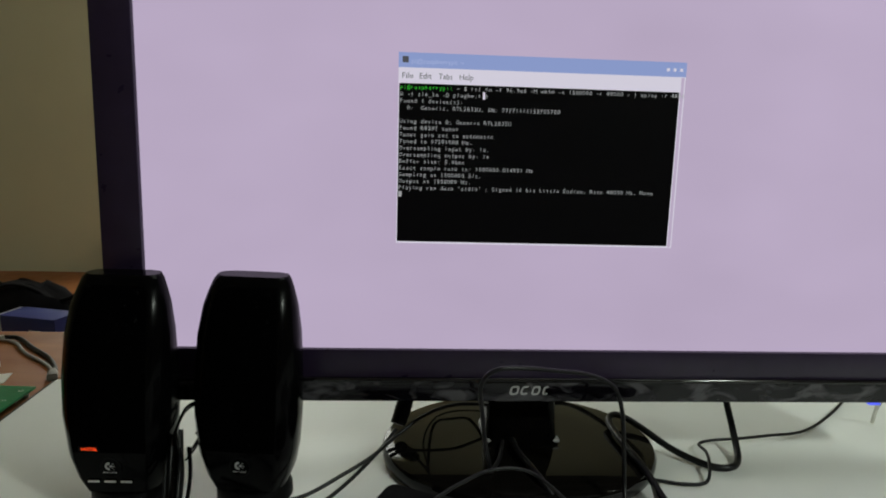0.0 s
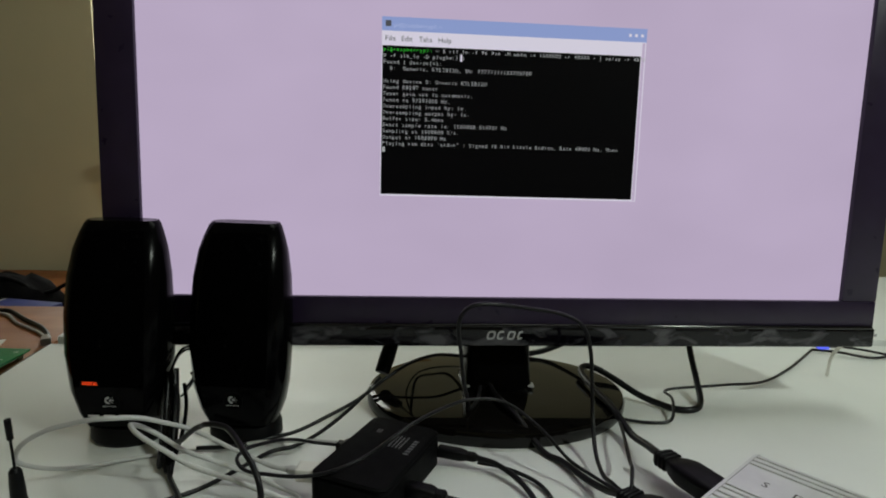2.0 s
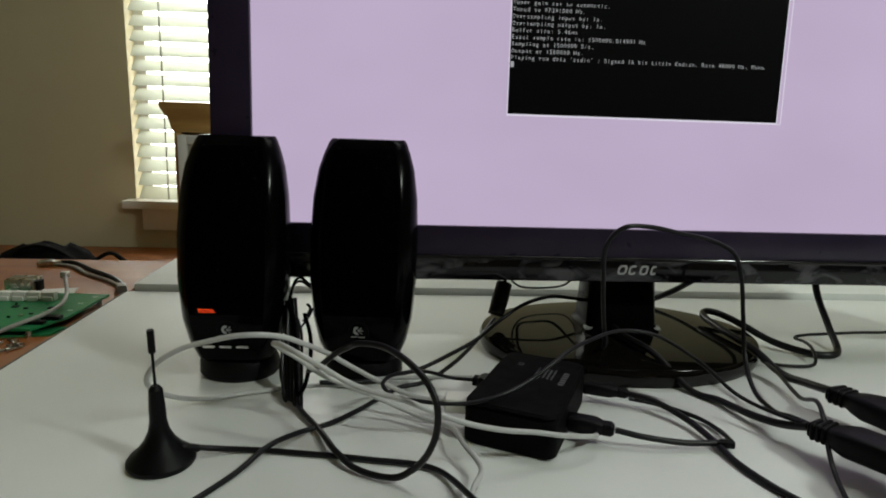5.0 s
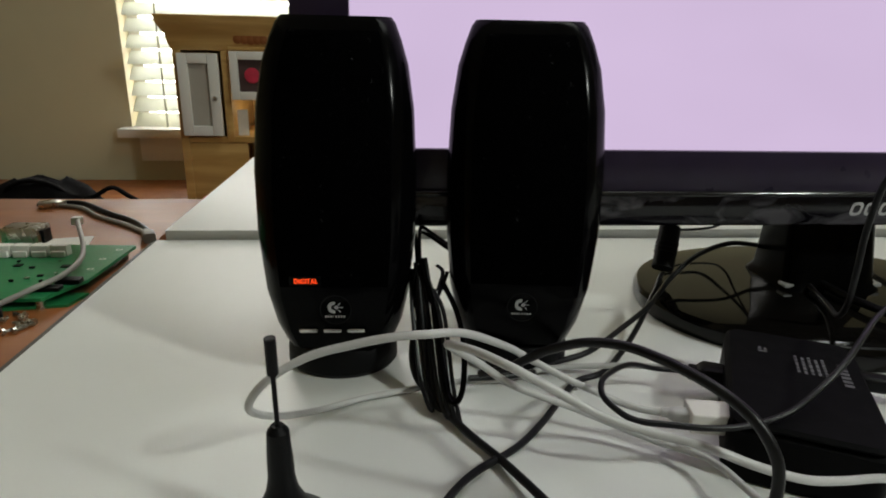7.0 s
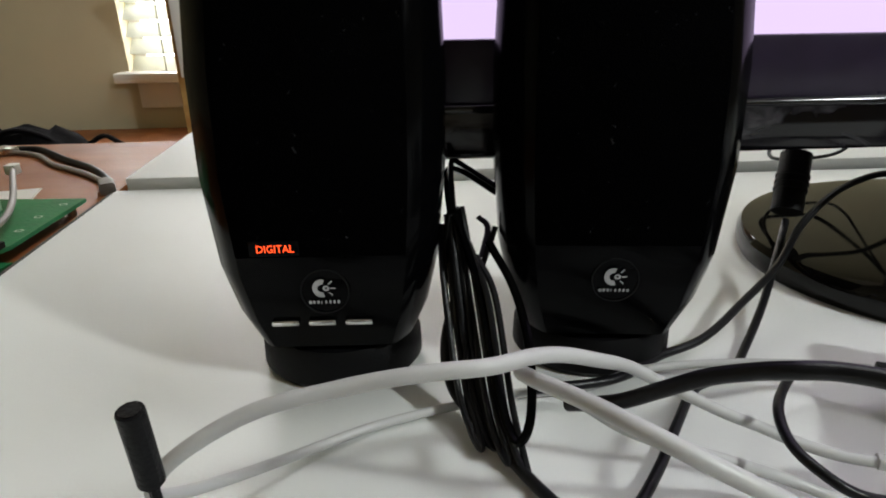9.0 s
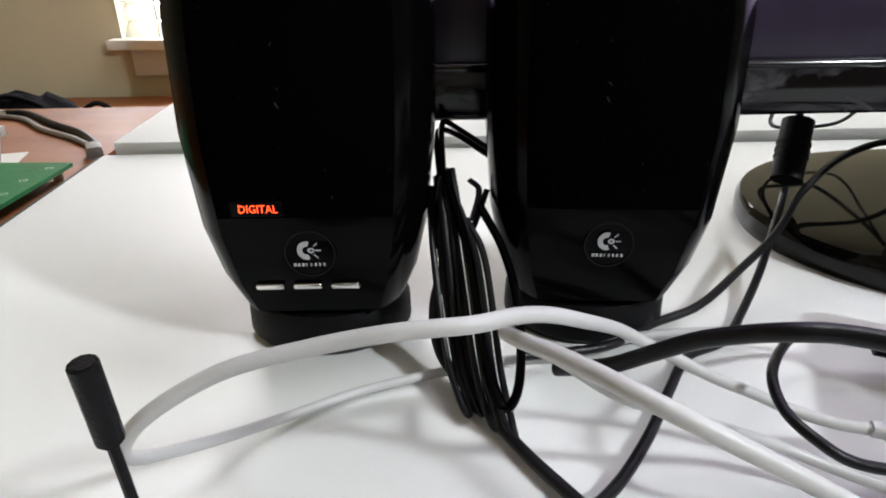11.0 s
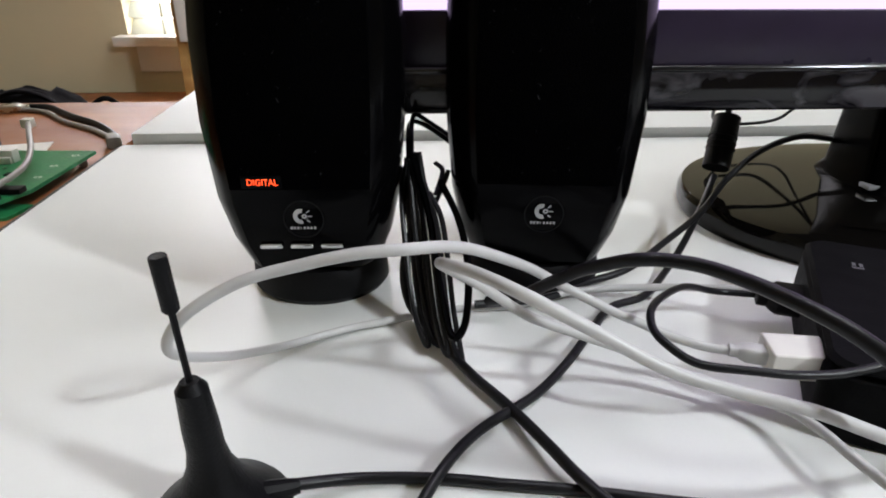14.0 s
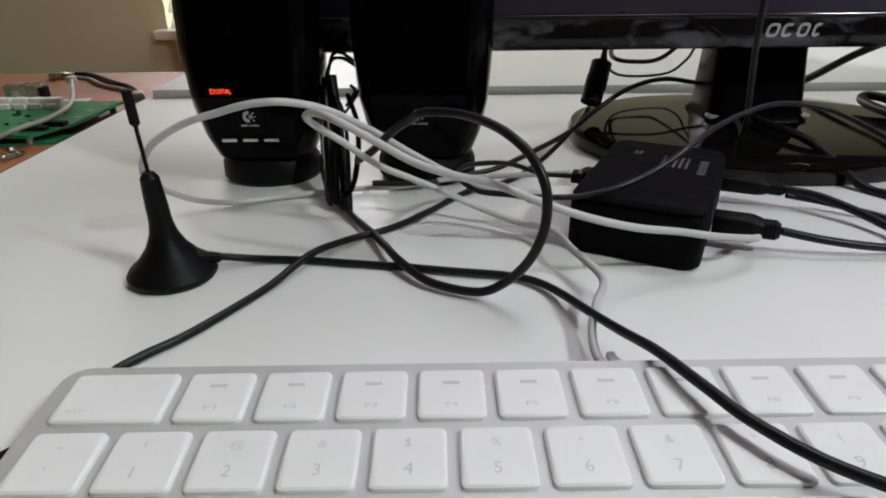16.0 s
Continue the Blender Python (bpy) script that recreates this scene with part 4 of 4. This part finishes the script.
part("strand", tube([(-0.1470, 0.3580, 0.0520), (-0.1480, 0.3560, 0.0420), (-0.1470, 0.3540, 0.0330), (-0.1440, 0.3540, 0.0340), (-0.1430, 0.3560, 0.0440), (-0.1445, 0.3590, 0.0530)], 0.0008, 8, 8), GLOSS, wire)
part("strand", tube([(-0.1455, 0.3600, 0.0520), (-0.1450, 0.3760, 0.0590), (-0.1430, 0.3890, 0.0585), (-0.1390, 0.3850, 0.0570), (-0.1310, 0.3760, 0.0535)], 0.0009, 8, 8), GLOSS, wire)
part("strand", tube([(-0.1463, 0.3610, 0.0510), (-0.1462, 0.3780, 0.0560), (-0.1440, 0.3910, 0.0555), (-0.1390, 0.3870, 0.0545), (-0.1310, 0.3780, 0.0510)], 0.0009, 8, 8), GLOSS, wire)
part("twist_tie", tube([(-0.1385, 0.3560, 0.0350), (-0.1350, 0.3640, 0.0390), (-0.1325, 0.3680, 0.0440)], 0.0009, 5, 6, 0.4), MATT, wire)
part("twist_tie", tube([(-0.1375, 0.3600, 0.0380), (-0.1345, 0.3700, 0.0430), (-0.1370, 0.3740, 0.0450)], 0.0009, 5, 6, 0.4), MATT, wire)

# ---- clutter on the brown table ----
TB = -0.004
pcb = thing("circuit_board", "green circuit board with white connectors and loose cable", "circuit board", (0, 0, TB))


def board(name, corners, z0, z1, mat, parent):
    return part(name, loft([[(x, y, z) for x, y in corners] for z in (z0, z1)]), mat, parent)


board("board", [(-0.520, 0.440), (-0.349, 0.440), (-0.337, 0.468), (-0.334, 0.534), (-0.520, 0.546)], 0.0055, 0.0075, GREEN, pcb)
board("lower_board", [(-0.400, 0.436), (-0.3385, 0.445), (-0.3345, 0.462), (-0.400, 0.470)], 0.0, 0.0016, GREEN, pcb)
for x, y in ((-0.352, 0.444), (-0.340, 0.528), (-0.510, 0.445), (-0.510, 0.538)):
    part("standoff", lathe([(0.0025, 0.0), (0.0025, 0.0055)], 10, (x, y, 0)), STEEL, pcb)
part("metal_jack", box(-0.420, -0.396, 0.531, 0.548, 0.0076, 0.0205, 0.0008), STEEL, pcb)
part("jack_mouth", box(-0.3962, -0.3940, 0.535, 0.545, 0.0090, 0.0180, 0.0004), MATT, pcb)
for k in range(5):
    x = -0.426 + 0.0118 * k
    part("white_header", box(x, x + 0.0105, 0.511, 0.5175, 0.0076, 0.0150, 0.0006), WHITE_PL, pcb)
    part("white_header_lip", box(x + 0.001, x + 0.0095, 0.509, 0.5112, 0.0076, 0.0115, 0.0004), WHITE_PL, pcb)
rng = random.Random(8)
for k in range(26):
    x, y = rng.uniform(-0.47, -0.352), rng.uniform(0.448, 0.505)
    w, d = rng.choice(((0.002, 0.0012), (0.0012, 0.002), (0.0045, 0.0040), (0.003, 0.0018)))
    part("chip", box(x, x + w, y, y + d, 0.0076, 0.0076 + rng.uniform(0.0006, 0.0016)), MATT if k % 3 else STEEL, pcb, smooth=0)
for k, (x, y) in enumerate(((-0.341, 0.524), (-0.344, 0.505), (-0.343, 0.486), (-0.350, 0.470))):
    part("white_print", disc(0, 0, 0, 0.0022, 0.0016, inner=0.6), WHITE_PL, pcb, smooth=0).matrix_local = Matrix.Translation((x, y, 0.0078)) @ Matrix.Rotation(radians(90), 4, "X")
part("black_header", box(-0.352, -0.338, 0.460, 0.4665, 0.0076, 0.0105, 0.0005), MATT, pcb)
part("black_header", box(-0.360, -0.344, 0.449, 0.4550, 0.0076, 0.0100, 0.0005), MATT, pcb)
grey = cable("grey ribbon lead with a white plug over the circuit board", [(-0.3780, 0.5500, 0.0165), (-0.3690, 0.5330, 0.0150), (-0.3560, 0.5080, 0.0120), (-0.3480, 0.4850, 0.0100), (-0.3480, 0.4620, 0.0085), (-0.3560, 0.4450, 0.0070), (-0.3700, 0.4320, 0.0020)], 0.0016, GREY_PL)
wp = thing("white_cable_end", "small white connector on a grey lead", "plug", (-0.3795, 0.5520, 0.0))
part("shell", box(-0.0030, 0.0030, -0.0025, 0.0035, 0.0135, 0.0190, 0.0006), WHITE_PL, wp)
paper = thing("paper_slip", "small white paper slip on the brown table", "paper", (-0.405, 0.562, TB), 14)
part("sheet", box(-0.030, 0.026, -0.012, 0.012, 0.0, 0.0006), WHITE_PL, paper, smooth=0)
for k in range(14):
    x, y = rng.uniform(-0.372, -0.343), rng.uniform(0.408, 0.434)
    a, r, L = rng.uniform(0, 180), 0.0016, rng.uniform(0.004, 0.008)
    sc = thing("screw", "small loose steel screw on the brown table", "screw", (x, y, TB), a, "loose screws")
    part("shank", tube([(0, 0, r * 0.9), (L, 0, r * 0.9)], r * 0.55, 2, 8), STEEL, sc)
    part("screw_head", tube([(-0.0015, 0, r * 1.1), (0, 0, r * 1.1)], r * 1.1, 2, 10), STEEL, sc)
clump = thing("adapter", "small black adapter lying among loose screws", "adapter", (-0.378, 0.424, TB), 30)
part("body", slab(0.030, 0.016, 0.003, 0, 0.0075, 0.001), MATT, clump)
plug("steel cable plug lying on the brown table", (-0.4450, 0.6720, TB + 0.0035), (-0.4650, 0.6640, TB + 0.0035), 0.0095, 0.0065, STEEL, False)
cable("dark lead lying on the brown table", [(-0.4450, 0.6720, TB + 0.0035), (-0.428, 0.6690, TB + 0.003), (-0.398, 0.6420, TB + 0.002), (-0.370, 0.6180, TB + 0.002), (-0.352, 0.5960, TB + 0.002), (-0.342, 0.5800, TB + 0.003)], 0.0024)
cable("grey lead lying on the brown table", [(-0.4700, 0.6720, TB + 0.0020), (-0.430, 0.6610, TB + 0.0018), (-0.400, 0.6300, TB + 0.0018), (-0.368, 0.6050, TB + 0.0018), (-0.347, 0.5840, TB + 0.0018)], 0.0018, GREY_PL)
plug("grey plug lying between the two desks", (-0.3440, 0.5800, TB + 0.0040), (-0.3350, 0.5620, TB + 0.0040), 0.0090, 0.0075, GREY_PL, False)

# ---- low table, cupboard and bags against the far wall ----
LT = -0.240
low = thing("low_table", "low wooden table along the far wall", "table")
part("tabletop", box(-1.35, 0.25, 1.12, 1.90, LT - 0.03, LT, 0.003), BROWN, low)
for x in (-1.28, 0.18):
    for y in (1.18, 1.84):
        part("leg", box(x - 0.025, x + 0.025, y - 0.025, y + 0.025, FZ, LT - 0.03, 0.003), BROWN, low)

hut = thing("wooden_hutch", "yellow oak hutch with white framed doors by the window", "hutch", (0.011, 0, LT))
UZ = -LT
HF = 1.60
part("side_panel", box(-0.652, -0.634, HF, 1.84, 0.0, UZ + 0.135, 0.001), OAK, hut)
part("side_panel", box(0.030, 0.048, HF, 1.84, 0.0, UZ + 0.135, 0.001), OAK, hut)
part("divider", box(-0.547, -0.531, HF, 1.84, UZ - 0.085, UZ + 0.125, 0.001), OAK, hut)
part("divider", box(-0.090, -0.074, HF, 1.84, UZ - 0.085, UZ + 0.125, 0.001), OAK, hut)
part("back_board", box(-0.634, 0.030, 1.828, 1.838, 0.0, UZ + 0.125), OAK, hut, smooth=0)
part("top_board", box(-0.652, 0.048, HF, 1.84, UZ + 0.122, UZ + 0.135, 0.001), OAK, hut)
part("shelf", box(-0.634, 0.030, HF + 0.002, 1.826, UZ - 0.088, UZ - 0.074, 0.001), OAK, hut)
rings = []
for z, o in ((0.118, 0.000), (0.126, 0.004), (0.134, 0.006), (0.150, 0.009), (0.166, 0.018), (0.178, 0.024), (0.190, 0.026), (0.192, 0.024)):
    rings.append([(-0.652 - o, HF - o, UZ + z), (0.048 + o, HF - o, UZ + z), (0.048 + o, 1.84, UZ + z), (-0.652 - o, 1.84, UZ + z)])
part("crown", loft(rings), OAK, hut)


def framed(name, x0, x1, z0, z1, w, fmat, pmat, label):
    d = part(name, box(x0, x0 + w, HF - 0.016, HF - 0.001, z0, z1, 0.002), fmat, hut, label)
    part("stile", box(x1 - w, x1, HF - 0.016, HF - 0.001, z0, z1, 0.002), fmat, d)
    part("rail", box(x0 + w, x1 - w, HF - 0.016, HF - 0.001, z0, z0 + w, 0.002), fmat, d)
    part("rail", box(x0 + w, x1 - w, HF - 0.016, HF - 0.001, z1 - w, z1, 0.002), fmat, d)
    part("panel", box(x0 + w, x1 - w, HF - 0.008, HF - 0.004, z0 + w, z1 - w), pmat, d, smooth=0)
    return d


PANEL = material("grey_panel", (0.42, 0.40, 0.35), 0.25, 0, 0.15, 12)
ART = material("dark_art_print", (0.06, 0.035, 0.035), 0.4, 0, 0.3, 25)
door = framed("door", -0.640, -0.552, UZ - 0.070, UZ + 0.112, 0.022, WHITE_PAINT, PANEL, "white framed door with a grey panel")
part("knob", lathe([(0.002, 0), (0.005, 0.003), (0.0055, 0.006), (0.003, 0.009)], 12, (0, 0, 0)), STEEL, door).matrix_local = Matrix.Translation((-0.561, HF - 0.016, UZ + 0.015)) @ Matrix.Rotation(radians(90), 4, "X")
framed("door", -0.070, 0.026, UZ - 0.070, UZ + 0.112, 0.022, WHITE_PAINT, PANEL, "white framed door with a grey panel")
mid_d = framed("picture_panel", -0.526, -0.430, UZ + 0.012, UZ + 0.118, 0.018, WHITE_PAINT, ART, "white framed dark picture with a red patch")
rp = part("red_patch", lathe([(0.016, 0), (0.017, 0.002), (0.010, 0.003)], 18, (0, 0, 0)), RED, mid_d)
rp.matrix_local = Matrix.Translation((-0.478, HF - 0.0085, UZ + 0.066)) @ Matrix.Rotation(radians(90), 4, "X")
part("valance", box(-0.529, -0.092, HF - 0.010, HF - 0.001, UZ + 0.120, UZ + 0.127, 0.002), OAK, hut)
for k in range(5):
    part("carving", lathe([(0.012 - 0.0012 * abs(k - 2), 0), (0.010, 0.003), (0.003, 0.005)], 14, (0, 0, 0)), BROWN, hut).matrix_local = Matrix.Translation((-0.505 + 0.014 * k, HF - 0.006, UZ + 0.143)) @ Matrix.Rotation(radians(90), 4, "X")
for x0, x1 in ((-0.634, -0.503),):
    part("lower_panel", box(x0, x1, HF + 0.004, HF + 0.018, 0.0, UZ - 0.089, 0.001), OAK, hut)
lampo = thing("table_lamp", "small lit lamp with a pale shade in the hutch", "lamp", (-0.444, 1.68, LT + UZ - 0.074))
part("shade", lathe([(0.040, 0.035), (0.034, 0.060), (0.022, 0.072)], 24), LAMP, lampo)
part("stem", lathe([(0.022, 0.0), (0.020, 0.004), (0.005, 0.008), (0.004, 0.035)], 16), STEEL, lampo)
card = thing("white_card", "white card leaning in the hutch opening", "card", (-0.504, 1.63, LT + UZ - 0.074), 18)
part("sheet", box(-0.012, 0.012, -0.001, 0.001, 0.0, 0.060), WHITE_PL, card, smooth=0)
redb = thing("red_pouch", "small red fabric pouch on the low table", "pouch", (-0.545, 1.50, LT))
part("body", lathe([(0.020, 0.0), (0.030, 0.010), (0.032, 0.028), (0.024, 0.046), (0.010, 0.055)], 20, (0, 0, 0), (1.2, 0.8)), RED, redb)
for k, (x, y, w, h, mat, nm) in enumerate(((-0.640, 1.45, 0.035, 0.016, WHITE_PL, "white"), (-0.605, 1.47, 0.030, 0.022, RED, "red"), (-0.675, 1.48, 0.040, 0.014, RED, "red"), (-0.585, 1.42, 0.026, 0.012, WHITE_PL, "white"))):
    it = thing("small_packet", "small %s packet on the low table" % nm, "packet", (x, y, LT), 20 * k)
    part("body", slab(w, w * 0.7, 0.004, 0, h, 0.002), mat, it)

bag = thing("black_bag", "slumped black fabric bag with a raised handle", "bag", (-0.815, 1.32, LT))
rings = []
for z, w, d in ((0.0, 0.110, 0.07), (0.03, 0.118, 0.075), (0.07, 0.112, 0.068), (0.102, 0.085, 0.05), (0.122, 0.045, 0.025)):
    rings.append([(w * math.cos(a) * (1 + 0.06 * math.sin(3 * a + z * 40)), d * math.sin(a) * (1 + 0.05 * math.cos(5 * a)), z + 0.006 * math.sin(4 * a)) for a in [2 * math.pi * k / 28 for k in range(28)]])
part("body", loft(rings), FABRIC, bag)
part("handle", tube([(-0.070, -0.02, 0.070), (-0.045, -0.03, 0.112), (0.0, -0.035, 0.128), (0.045, -0.03, 0.112), (0.075, -0.02, 0.070)], 0.007, 8, 10, 0.6), FABRIC, bag)
part("strap", tube([(0.06, -0.01, 0.085), (0.10, -0.02, 0.095), (0.135, -0.02, 0.112), (0.165, -0.02, 0.095), (0.205, -0.01, 0.070), (0.260, 0.02, 0.062)], 0.007, 8, 8, 0.6), FABRIC, bag)
blue = thing("blue_box", "dark blue cardboard box with a white label", "box", (-0.730, 1.22, LT), -14)
part("carton", box(-0.065, 0.060, -0.03, 0.03, 0.0, 0.088, 0.002), BLUE, blue)
part("label", box(0.000, 0.040, -0.0308, -0.0302, 0.030, 0.062), WHITE_PL, blue, "white paper label", 0)
part("pale_edge", box(-0.0668, -0.0652, -0.0310, 0.0310, 0.0, 0.089), WHITE_PL, blue, "", 0)
